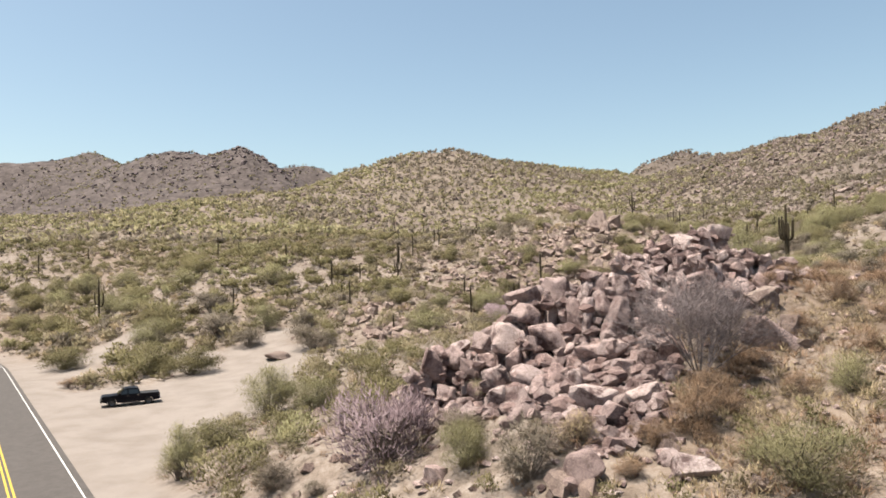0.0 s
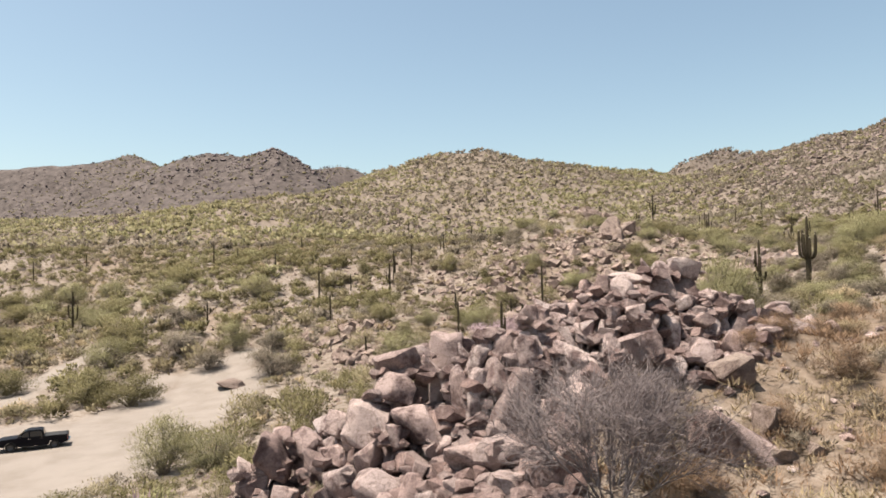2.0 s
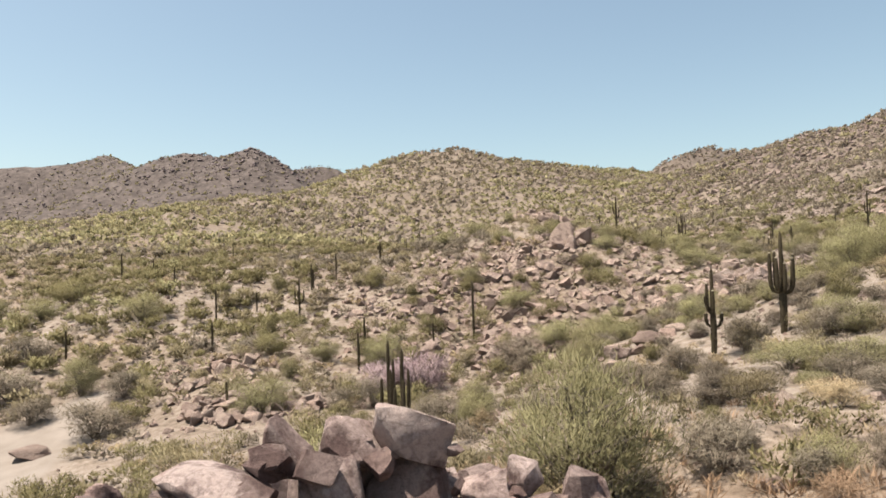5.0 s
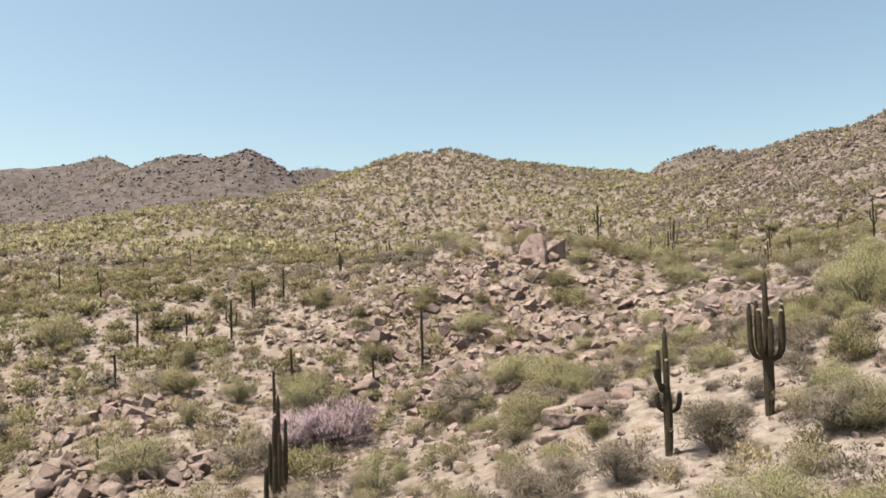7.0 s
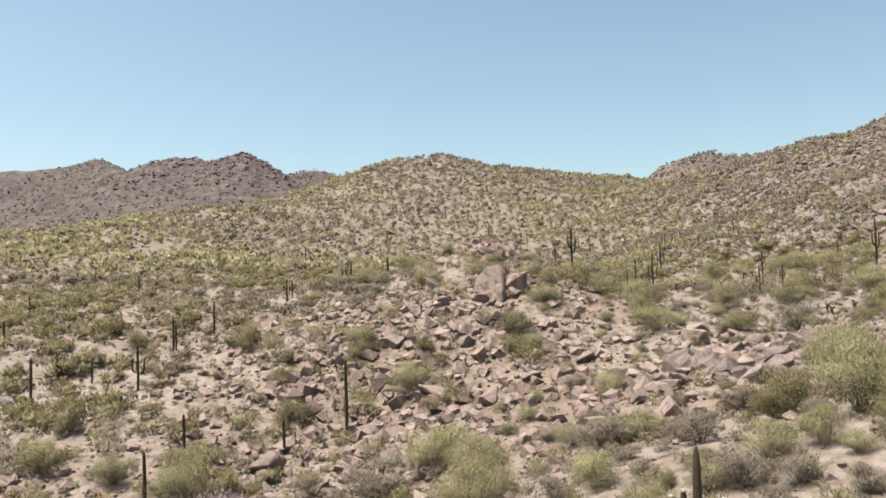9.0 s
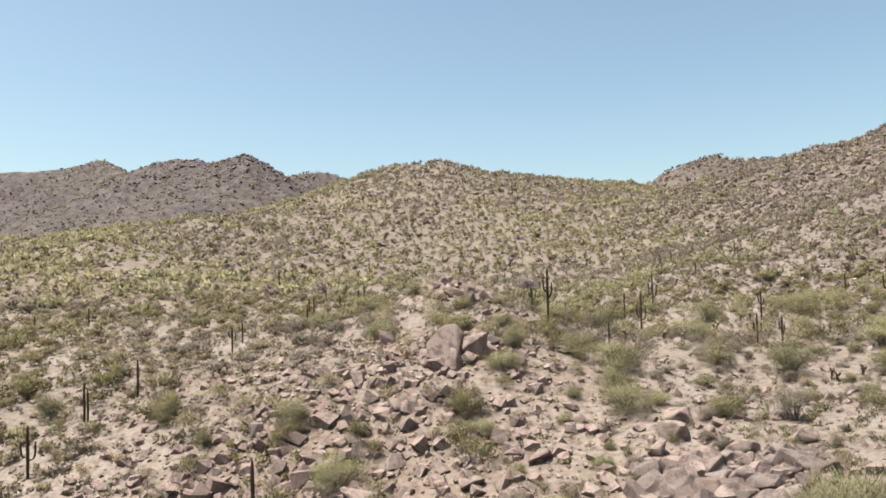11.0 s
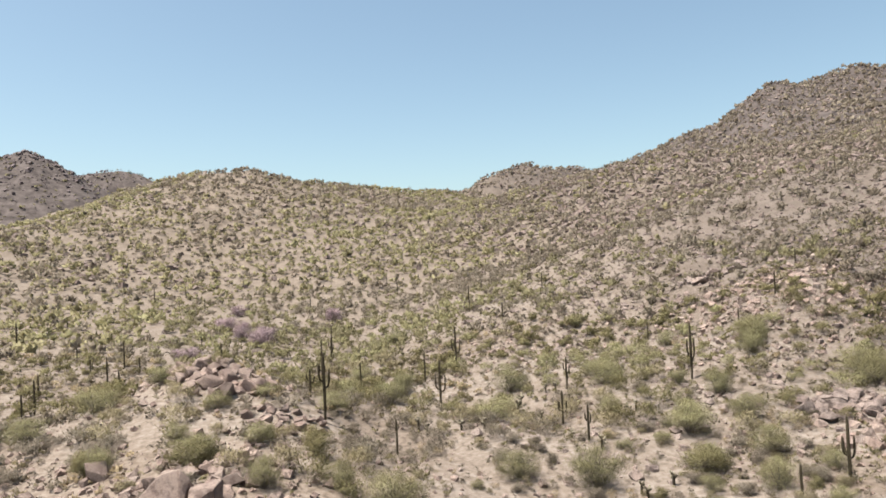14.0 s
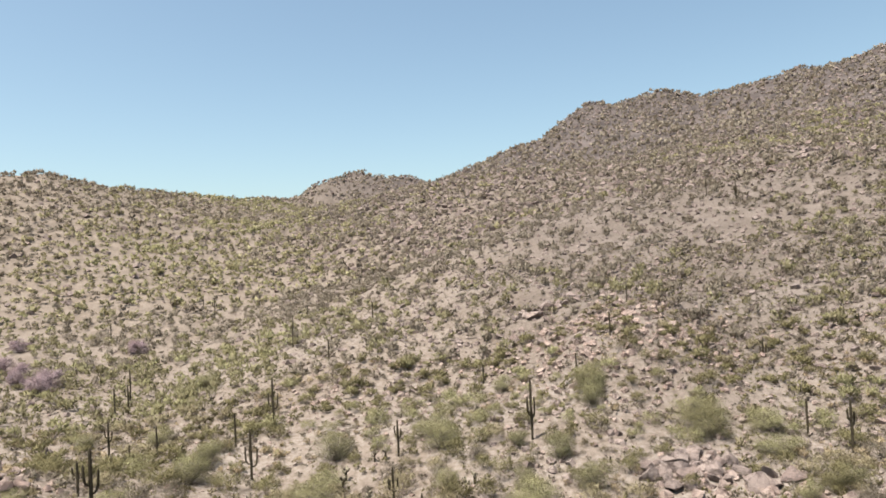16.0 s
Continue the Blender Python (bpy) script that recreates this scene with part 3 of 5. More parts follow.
def hull(seed, n, square, worn):
    """An angular wedge-faced block about one metre across with worn edges."""
    rnd = random.Random(seed)
    bm = bmesh.new()
    for _ in range(n):
        d = Vector((rnd.gauss(0, 1), rnd.gauss(0, 1), rnd.gauss(0, 1))).normalized()
        big = max(abs(d.x), abs(d.y), abs(d.z))
        bm.verts.new(d * (square / big + 1 - square) * .55 * rnd.uniform(.9, 1.08))
    out = bmesh.ops.convex_hull(bm, input=bm.verts[:])
    junk = [g for g in out["geom_interior"] if isinstance(g, bmesh.types.BMVert)]
    if junk:
        bmesh.ops.delete(bm, geom=junk, context="VERTS")
    bmesh.ops.dissolve_limit(bm, angle_limit=radians(14), verts=bm.verts[:], edges=bm.edges[:])
    for axis in range(3):
        low, high = min(v.co[axis] for v in bm.verts), max(v.co[axis] for v in bm.verts)
        for v in bm.verts:
            v.co[axis] = (v.co[axis] - (low + high) / 2) / (high - low)
    return roughen(bm, seed, worn)


def split_block(seed, cuts, worn):
    """A joint-bounded block about one metre across: a skewed box with flat faces and broken corners."""
    rnd = random.Random(seed)
    bm = bmesh.new()
    bmesh.ops.create_cube(bm, size=1.0)
    lean = [rnd.uniform(-.22, .22) for _ in range(4)]
    for v in bm.verts:
        x, y, z = v.co.x * rnd.uniform(.84, 1.04), v.co.y * rnd.uniform(.84, 1.04), v.co.z * rnd.uniform(.84, 1.04)
        v.co = Vector((x + lean[0] * z + lean[1] * y, y + lean[2] * z, z + lean[3] * x))
    for i in range(cuts):
        d = Vector((rnd.choice((-1, 1)) * rnd.uniform(.15, 1), rnd.choice((-1, -1, 1)) * rnd.uniform(.15, 1), rnd.choice((-1, 1, 1)) * rnd.uniform(.1, 1))).normalized()
        reach = max(v.co.dot(d) for v in bm.verts)
        bmesh.ops.bisect_plane(bm, geom=bm.verts[:] + bm.edges[:] + bm.faces[:], plane_co=d * reach * (rnd.uniform(.55, .78) if i < 5 else rnd.uniform(.8, .94)), plane_no=d, clear_outer=True)
        bmesh.ops.holes_fill(bm, edges=[e for e in bm.edges if len(e.link_faces) == 1])
    bmesh.ops.remove_doubles(bm, verts=bm.verts[:], dist=.03)
    if not worn:
        bmesh.ops.triangulate(bm, faces=bm.faces[:])
        return bm
    return roughen(bm, seed, worn)


BLOCKS = [split_block(40 + i, 6 + i % 6, .05 + .022 * (i % 4)) for i in range(12)] + [hull(60 + i, 9 + i % 5, .55, .05 + .025 * (i % 3)) for i in range(16)]
SLABS = [split_block(90 + i, 5 + i % 4, .06 + .04 * (i % 2)) for i in range(8)] + [hull(110 + i, 13 + i % 3, .7, .1) for i in range(5)]
SLOPE_SET = [me.copy() for me in BLOCKS]
for me in SLOPE_SET:
    me.materials[0] = RUBBLE
GREY_SET = [me.copy() for me in BLOCKS]
for me in GREY_SET:
    me.materials[0] = SLOPE_ROCK
# blocks of the outcrop: place of the front face's middle, width, height, tilt
CREST_A = [(14.9, 41.4, 16.27, 0.75, 0.86, 0), (16.5, 42.2, 16.2, 1.35, .72, 16), (15.6, 42.1, 16.1, 1.0, .85, 0), (16.5, 42.3, 15.39, 1.21, 1.11, 0), (15.5, 41.2, 15.18, 0.98, 1.51, -14), (16.2, 40.9, 14.73, 0.87, 0.84, 10), (13.4, 39.2, 15.41, 0.91, 1.3, 0), (13.9, 40.6, 15.84, 1.62, 0.55, 4), (12.2, 41.1, 15.53, 0.6, 0.64, 0), (12.7, 39.9, 15.62, 0.62, 0.77, 0), (12.3, 40.1, 15.15, 0.58, 0.37, 5), (14.1, 39.6, 15.26, 0.64, 0.55, 25), (14.5, 39.5, 14.87, 0.43, 0.35, 0), (14.9, 40, 15, 0.36, 0.53, 0), (10.5, 39.5, 14.88, 1.16, 0.55, -4)]
CREST_B = [(11.5, 39.6, 14.62, 0.78, 0.64, 0), (11, 39.7, 14.81, 0.44, 0.47, 0), (9.7, 38.5, 14.52, 0.72, 0.85, 0), (10.2, 39, 14.37, 0.52, 0.62, 0), (10.8, 38.9, 14.16, 0.75, 0.87, 0), (11.3, 39.2, 14.34, 0.34, 0.48, 0), (11.7, 40.4, 14.82, 0.63, 0.42, 0), (12.1, 40.2, 14.84, 0.34, 0.42, 0), (12.4, 39.7, 14.84, 0.47, 0.42, 0), (12.8, 39.3, 14.92, 0.46, 0.47, 0), (13.2, 38.9, 14.84, 0.47, 0.34, 0), (12.4, 39.2, 14.55, 0.77, 0.4, 0), (12.9, 38.6, 14.43, 0.44, 0.74, 0), (12.4, 38.4, 13.94, 0.32, 0.73, 0)]
CREST_C = [(11.8, 38.6, 13.9, 0.47, 0.74, 0), (11.4, 38.8, 13.99, 0.54, 0.47, 0), (11, 38.6, 13.72, 0.69, 0.66, 0), (10.2, 38.6, 13.65, 0.6, 0.46, 0), (13.6, 38.2, 14.55, 0.73, 0.56, 0), (13.9, 38.5, 13.84, 1.3, 0.9, 0), (14.4, 39.3, 13.97, 0.84, 1.54, -4), (15.2, 39.3, 13.47, 0.85, 1.68, 3), (13.5, 36.9, 13.25, 1.76, 1.06, 2), (12.4, 36.5, 13.46, 0.59, 1.01, 0), (11.6, 37.6, 13.15, 1.16, 1.11, -10), (16.9, 40.3, 13.85, 1.04, 1.57, 12), (17.7, 40.9, 13.87, 0.45, 1, 0), (17.3, 41, 14.93, 0.73, 0.5, 0)]
CREST_D = [(17.8, 41.1, 14.79, 0.38, 0.44, 0), (18.3, 41.3, 14.65, 0.62, 0.54, 0), (18.7, 41.1, 14.31, 0.79, 1.07, -15), (18.2, 40.7, 13.77, 0.68, 0.84, 12), (18.9, 41, 13.77, 0.72, 1.16, -25), (19.9, 41.8, 13.62, 1.46, 1.2, 8), (20.5, 42.6, 14.41, 0.91, 0.69, -6), (17.8, 41.4, 15.07, 0.4, 0.29, 0), (18.5, 40.9, 13.5, 0.81, 0.6, 20), (16, 38.1, 13.06, 0.93, 0.98, 20), (15.4, 38.5, 13.22, 0.49, 0.46, 0), (6.4, 39.7, 12.82, 1.45, 1.83, -4), (5.4, 39.3, 13.04, 1, 0.66, -18), (6, 38.5, 12.69, 0.87, 0.82, 0)]
CREST_E = [(6.7, 40.5, 13.31, 1.92, 0.67, 5), (8.1, 38.7, 13.8, 0.61, 0.55, 0), (8.7, 38.7, 13.91, 0.63, 0.36, 0), (7.9, 38.3, 13.18, 0.75, 1.24, 18), (8.7, 38.2, 13.16, 0.99, 1.47, 22), (9.6, 37.9, 13.12, 0.9, 1.29, 16), (10.2, 38.1, 12.96, 0.72, 1.01, 0), (10.8, 38.2, 13.26, 0.62, 0.59, 0), (9.5, 38.4, 13.7, 0.49, 0.46, 0), (9.8, 38.8, 13.94, 0.61, 0.89, 0), (17.2, 40.8, 14.46, 0.54, 0.39, 0), (16.2, 40.6, 14.1, 0.69, 0.61, 0), (14.6, 40.6, 14.87, 0.84, 0.92, 0), (13.7, 39.9, 14.97, 1.33, 0.89, 0)]
FACE_A = [(4.6, 38.8, 12.67, 1.83, 0.99, -8), (4.6, 38, 11.87, 1.56, 1.07, 0), (3.6, 37.2, 10.67, 1.72, 1.64, 0), (4.4, 36.7, 10.69, 0.61, 0.88, 0), (4.7, 36.5, 10.5, 0.61, 0.73, 0), (5.5, 36.7, 10.73, 1.32, 1.47, -25), (3.8, 36.5, 9.69, 1.22, 1.22, 0), (2.4, 37.3, 9.53, 1.1, 0.85, 0), (4.4, 34.9, 8.82, 1.85, 1.6, 0), (5.6, 34.2, 9.16, 0.88, 1.13, 0), (4.7, 33.7, 8.58, 0.86, 1.2, 15), (6.1, 32.2, 8.99, 0.63, 1.34, 0), (0.8, 39.4, 9.46, 1.44, 1.44, 0), (-0.3, 38.7, 9.13, 1.41, 1.54, 12)]
FACE_B = [(-1.2, 38.7, 8.83, 0.89, 0.89, 0), (-1.1, 38.7, 7.99, 1.15, 1.04, 0), (2.3, 39, 10.34, 1.05, 1, 0), (-0.1, 39.5, 9.86, 0.7, 0.64, 0), (7.1, 37, 11.6, 0.84, 2.57, -4), (7.8, 36.9, 12.27, 0.96, 0.96, 0), (8.4, 36.8, 12.33, 0.84, 1.57, 0), (9, 35.8, 11.45, 1.29, 2.57, 10), (8.9, 38.3, 13.22, 0.98, 1.13, 0), (9.5, 37.3, 13.2, 0.97, 1.22, 0), (7.5, 36.5, 11.16, 0.49, 1.56, 0), (6.7, 38.2, 11.86, 0.75, 0.87, 0), (7.3, 38.4, 13.17, 0.62, 0.78, 0), (7.6, 37.6, 12.71, 0.63, 1.49, 20)]
FACE_C = [(8.6, 33.3, 9.58, 1.18, 0.74, 0), (9.3, 34.3, 9.99, 0.7, 0.66, 0), (9.7, 32.8, 9.77, 1.37, 0.94, 3), (7.6, 32.1, 9.05, 1.13, 0.81, -10), (8.3, 31.6, 8.95, 0.7, 0.8, 0), (8.9, 30.9, 8.96, 0.92, 0.68, 0), (6.6, 30.7, 8.53, 2.08, 1.07, 4), (8.9, 29.4, 8.69, 1.05, 0.73, -12), (9.4, 31.9, 9.4, 0.75, 0.54, 0), (6.5, 36.2, 10.14, 0.7, 0.82, 0), (7.4, 34.7, 10.02, 1.35, 1.01, -20), (5.7, 35.8, 9.71, 0.88, 0.76, 0), (2.8, 34.8, 7.9, 1.01, 1.24, -15), (1.8, 37.1, 7.99, 0.84, 1.09, 0)]
FOOT_A = [(1.3, 37.4, 7.28, 0.8, 0.8, 0), (0.3, 38.3, 7.69, 1.03, 0.9, 0), (1.5, 38.2, 9.08, 0.9, 0.9, 0), (2.8, 36.4, 8.75, 1.21, 1.04, 0), (5, 36.1, 9.67, 0.77, 0.77, 0), (6.9, 33.9, 9.38, 0.67, 0.67, 0), (8.4, 36, 10.79, 0.6, 0.84, 0), (9.1, 35.1, 10.3, 0.58, 0.54, 0), (7.7, 35.6, 10.35, 0.71, 0.52, 0), (5.1, 25.2, 6.98, 1.41, 1.68, -4), (5.6, 27.6, 7.96, 1.24, 1.59, -6), (6.1, 27.5, 7.87, 0.64, 1.28, -8), (7.1, 29.1, 8.09, 0.84, 1.43, -30), (8.7, 24.3, 7.22, 1.6, 0.98, 12)]
FOOT_B = [(8.1, 25.3, 7.41, 0.79, 0.79, 0), (8.5, 30.5, 8.67, 1.19, 0.76, -10), (8.6, 29.7, 8.74, 1.39, 1.09, -15), (3.7, 30.7, 8.2, 0.84, 1.12, 0), (3.1, 30.4, 7.81, 1.18, 1.07, 0), (5.4, 31.3, 8.28, 0.54, 0.93, 0), (4.7, 31, 8.02, 0.6, 0.6, 0), (-0.2, 29.6, 5.72, 1.04, 0.92, 0), (9.5, 25.7, 7.37, 0.8, 0.5, 0), (8.4, 26.8, 7.68, 0.73, 0.58, 0), (2.9, 34.9, 7.92, 0.92, 1.14, -30), (2.1, 36.5, 7.25, 0.8, 0.74, 0), (5.8, 26.9, 7.34, 0.73, 0.52, 0)]
rnd = random.Random(11)
outcrop = tagged(new("rock_outcrop"), "tumbled pile of angular pinkish-brown granite boulders", "rock pile")
outcrop.location = (11, 40, at_ground(11, 40))
ox, oy, oz = outcrop.location
laid, chinks = [], []


def lay(x, y, z, w, deep, h, tilt, stock, lean=.12):
    b = part("boulder", rnd.choice(stock), outcrop)
    b.location = (x - ox, y - oy, z - oz)
    b.scale = (w * 1.02, deep * .92, h * 1.04)
    b.rotation_euler = (rnd.uniform(-3.4, .6) * lean, radians(tilt) + rnd.uniform(-.08, .14), rnd.uniform(-.35, .35))


for x, y, z, w, h, tilt in CREST_A + CREST_B + CREST_C + CREST_D + CREST_E + FACE_A + FACE_B + FACE_C + FOOT_A + FOOT_B:
    deep = max(.9 * w, .75 * h, .5) * rnd.uniform(.95, 1.25)
    lay(x, y + .4 * deep, z, w, deep, h, tilt, SLABS[8:] if h > 1.2 * w and h > 1.0 else SLABS if max(w, h) > 1.3 else BLOCKS, .03 if w > 2.1 * h else .12)
    laid.append((x, y + .4 * deep, .36 * max(w, .8 * deep)))
    gap = z - .45 * h - at_ground(x, y + .5 * deep)
    if gap > .3:
        lay(x + rnd.uniform(-.1, .1) * w, y + .75 * deep, z - .45 * h - .42 * gap, .7 * w, .8 * deep, gap * 1.05, 0, BLOCKS, .2)
    for _ in range(6):
        side = rnd.choice((-1, 1))
        chinks.append((x + side * w * rnd.uniform(.25, .6), y + rnd.uniform(-.05, .35) * deep, z - h * rnd.uniform(.1, .55), rnd.uniform(.14, .5)))


# stones wedged between them, the larger first, none on top of another
fill = np.random.RandomState(31)
wedged = []
for size, tries in ((1.1, 40), (.85, 300), (.7, 700), (.55, 1600), (.44, 3000), (.34, 4500), (.26, 5000)):
    tx, ty = -4 + 28 * fill.rand(tries), 26 + 20 * fill.rand(tries)
    ok = in_pile(tx, ty)
    for x, y in zip(tx[ok].tolist(), ty[ok].tolist()):
        s = size * rnd.uniform(.85, 1.15)
        if all(math.hypot(x - a, y - c) > .9 * q + .43 * s for a, c, q in laid):
            laid.append((x, y, .43 * s))
            wedged.append((x, y, s))
WEDGE_PARTS = max(0, 300 - len(outcrop.children))
for x, y, s in wedged[:WEDGE_PARTS]:
    b = part("boulder", rnd.choice(BLOCKS), outcrop)
    b.location = (x - ox, y - oy, at_ground(x, y) + .3 * s + .1 - oz)
    b.rotation_euler = (rnd.uniform(-1, 1), rnd.uniform(-1, 1), rnd.uniform(0, 6.28))
    b.scale = (s * rnd.uniform(.95, 1.4), s * rnd.uniform(.85, 1.15), s * rnd.uniform(.7, 1.25))

# lower heaps of broken rock
def rock_heap(cx, cy, rx, ry, sizes, most, lift=.25):
    heap = tagged(new("rock_heap"), "low heap of broken brown granite blocks among brush", "rock pile", "rock heaps on the slopes")
    heap.location = (cx, cy, at_ground(cx, cy))
    hx, hy, hz = heap.location
    piled = []
    for size in sizes:
        for _ in range(int(30 * rx * ry / size ** 2 / 6)):
            x, y = cx + rnd.uniform(-rx, rx), cy + rnd.uniform(-ry, ry)
            s = size * rnd.uniform(.85, 1.15)
            if len(piled) < most and math.hypot((x - cx) / rx, (y - cy) / ry) < 1 and all(math.hypot(x - a, y - c) > .44 * (s + q) for a, c, q in piled):
                piled.append((x, y, s))
                b = part("boulder", rnd.choice(GREY_SET if cx > 50 else SLOPE_SET), heap)
                b.location = (x - hx, y - hy, at_ground(x, y) + lift * s - hz)
                b.rotation_euler = (rnd.uniform(-.6, .6), rnd.uniform(-.6, .6), rnd.uniform(0, 6.28))
                b.scale = (s * rnd.uniform(1, 1.4), s * rnd.uniform(.85, 1.15), s * rnd.uniform(.6, .95))


HEAPS = [(-3.8, 100.0, 7.0, 5.0), (114.5, 169.5, 7.0, 4.5), (119.8, 161.8, 3.5, 2.6), (35.0, 187.5, 6.0, 4.5), (137.0, 236.0, 8.0, 6.0), (43.0, 177.0, 5.0, 4.0), (55.0, 121.0, 6.5, 7.5)]
rock_heap(*HEAPS[0], (1.35, 1.0, .75, .55), 130)
rock_heap(*HEAPS[1], (1.9, 1.3, .9, .6), 110, .2)
rock_heap(*HEAPS[2], (2.6, 1.6, 1.0), 14)
rock_heap(*HEAPS[3], (2.2, 1.5, 1.0, .7), 34, .16)
rock_heap(*HEAPS[4], (2.4, 1.6, 1.1), 45)
rock_heap(*HEAPS[5], (1.1, .8, .6), 26)
rock_heap(*HEAPS[6], (1.8, 1.3, .9, .65), 140, .2)

# lone boulders on the slopes: place, width, height
SLOPE_BLOCKS = [(17.0, 35.0, 1.0, 1.0), (16.65, 37.4, 1.4, .9), (16.7, 33.5, .9, .4), (31.3, 88.6, 2.2, 1.0), (32.1, 86.7, 1.2, 0.7), (30.4, 86.8, 1.5, 0.7), (28.8, 89.4, 1.5, 1.1), (29.3, 87.8, 1.7, 0.8), (32.8, 88.4, 1.3, 0.8), (33.9, 89.8, 1.4, 0.8), (27.9, 86.4, 1.1, 0.6), (34.1, 84.8, 1.2, 0.6), (11.9, 121.5, 3.0, 2.5), (22.9, 87.4, 0.9, 0.7), (25.0, 87.2, 1.1, 0.9), (-2.7, 103.8, 1.7, 1.2), (-9.3, 102.9, 1.5, 1.0), (36.6, 130.6, 2.1, 1.7), (43.6, 111.4, 1.5, 1.1), (7.7, 119.8, 2.0, 1.2), (52.2, 131.8, 2.0, 1.5), (51.7, 122.2, 2.0, 2.0), (52.5, 119.4, 2.4, 1.7), (47.9, 118.5, 2.4, 1.2), (58.1, 127.8, 2.5, 1.6), (63.3, 129.8, 2.8, 1.7), (36.4, 129.7, 2.3, 1.1)]
KNOLL_BLOCKS = [(26.6, 131.6, 3.5, 1.8), (33.2, 153.6, 4.3, 4.5), (36.6, 153.2, 2.7, 3.0), (32.0, 151.2, 2.4, 1.2), (34.2, 150.8, 1.6, 2.4), (24.5, 166.0, 2.0, 2.2), (29.0, 192.0, 2.2, 1.5), (31.4, 191.6, 2.4, 1.7), (34.0, 192.2, 2.8, 1.7), (37.0, 190.0, 1.8, 1.4), (30.5, 189.6, 2.0, 1.1), (54.4, 134.7, 2.4, 1.7), (55.9, 138.7, 2.3, 1.5), (42.2, 132.7, 2.4, 1.2), (28.8, 144.2, 2.3, 1.4), (-21.6, 93.3, 3.5, 1.2), (19.5, 152.0, 1.8, 1.3)]
bm = bmesh.new()
for p in ((-.5, -.35, -.5), (-.45, .35, -.5), (.2, -.4, -.5), (.35, .35, -.5), (-.52, -.25, -.1), (-.38, .3, .1), (-.22, -.2, .34), (-.1, .2, .5), (.16, -.18, .5), (.2, .15, .46), (.42, -.05, .36), (.46, .15, .1), (.3, -.32, -.2)):
    bm.verts.new(p)
bmesh.ops.convex_hull(bm, input=bm.verts[:])
bmesh.ops.bevel(bm, geom=bm.edges[:], offset=.02, segments=2, affect="EDGES", clamp_overlap=True)
bmesh.ops.triangulate(bm, faces=bm.faces[:])
TALL_ROCK = from_bm("boulder", bm, RUBBLE, flat=False)
for n, (x, y, w, h) in enumerate(SLOPE_BLOCKS + KNOLL_BLOCKS):
    b = tagged(new("boulder", TALL_ROCK if (x, y) == (33.2, 153.6) else SLOPE_SET[n % 28]), "large weathered granite boulder on the slope" if w > 1.8 else "weathered granite boulder half sunk in the soil", "boulder", "boulders on the slopes")
    great = (x, y) == (33.2, 153.6)
    b.matrix_world = pose(x, y, at_ground(x, y) + .28 * h, -20 if great else rnd.uniform(-22, 8), rnd.uniform(-12, 12), 10 if great else rnd.uniform(-40, 40)) @ Matrix.Diagonal((w * 1.05, w * .95, h * 1.1, 1))

long_boulder = tagged(new("boulder", SLABS[1]), "long tilted granite boulder on the grassy knoll", "boulder", "boulders on the slopes")
long_boulder.matrix_world = pose(15.7, 33.9, 10.6, -14, 24, 8) @ Matrix.Diagonal((2.8, 1.6, 1.35, 1))

# ---- saguaros ----


def column(path, radii, ribs=12, seg=24, name="trunk"):
    """A ribbed column along a path with a rounded tip."""
    verts, faces = [], []
    pts = [Vector(p) for p in path]
    n = len(pts)
    for i, p in enumerate(pts):
        d = (pts[min(i + 1, n - 1)] - pts[max(i - 1, 0)]).normalized()
        a = d.cross(Vector((.31, .95, .05))).normalized()
        b = d.cross(a)
        for k in range(seg):
            u = 2 * math.pi * k / seg
            r = radii[i] * (1 + .065 * (1 if k % 2 else -1))
            verts.append(p + a * (r * math.cos(u)) + b * (r * math.sin(u)))
    for i in range(n - 1):
        for k in range(seg):
            faces.append((i * seg + k, i * seg + (k + 1) % seg, (i + 1) * seg + (k + 1) % seg, (i + 1) * seg + k))
    faces.append(tuple((n - 1) * seg + k for k in range(seg)))
    return mesh_from(name, [tuple(v) for v in verts], faces, SAGUARO)


def cap(x, y, z, r):
    me = column([(x, y, z - .06), (x, y, z - .02), (x, y, z + .02), (x, y, z + .04)], [r * k for k in (1.0, 1.1, .85, .25)], name="bud_crown")
    me.materials.clear()
    me.materials.append(CACTUS_CAP)
    return me


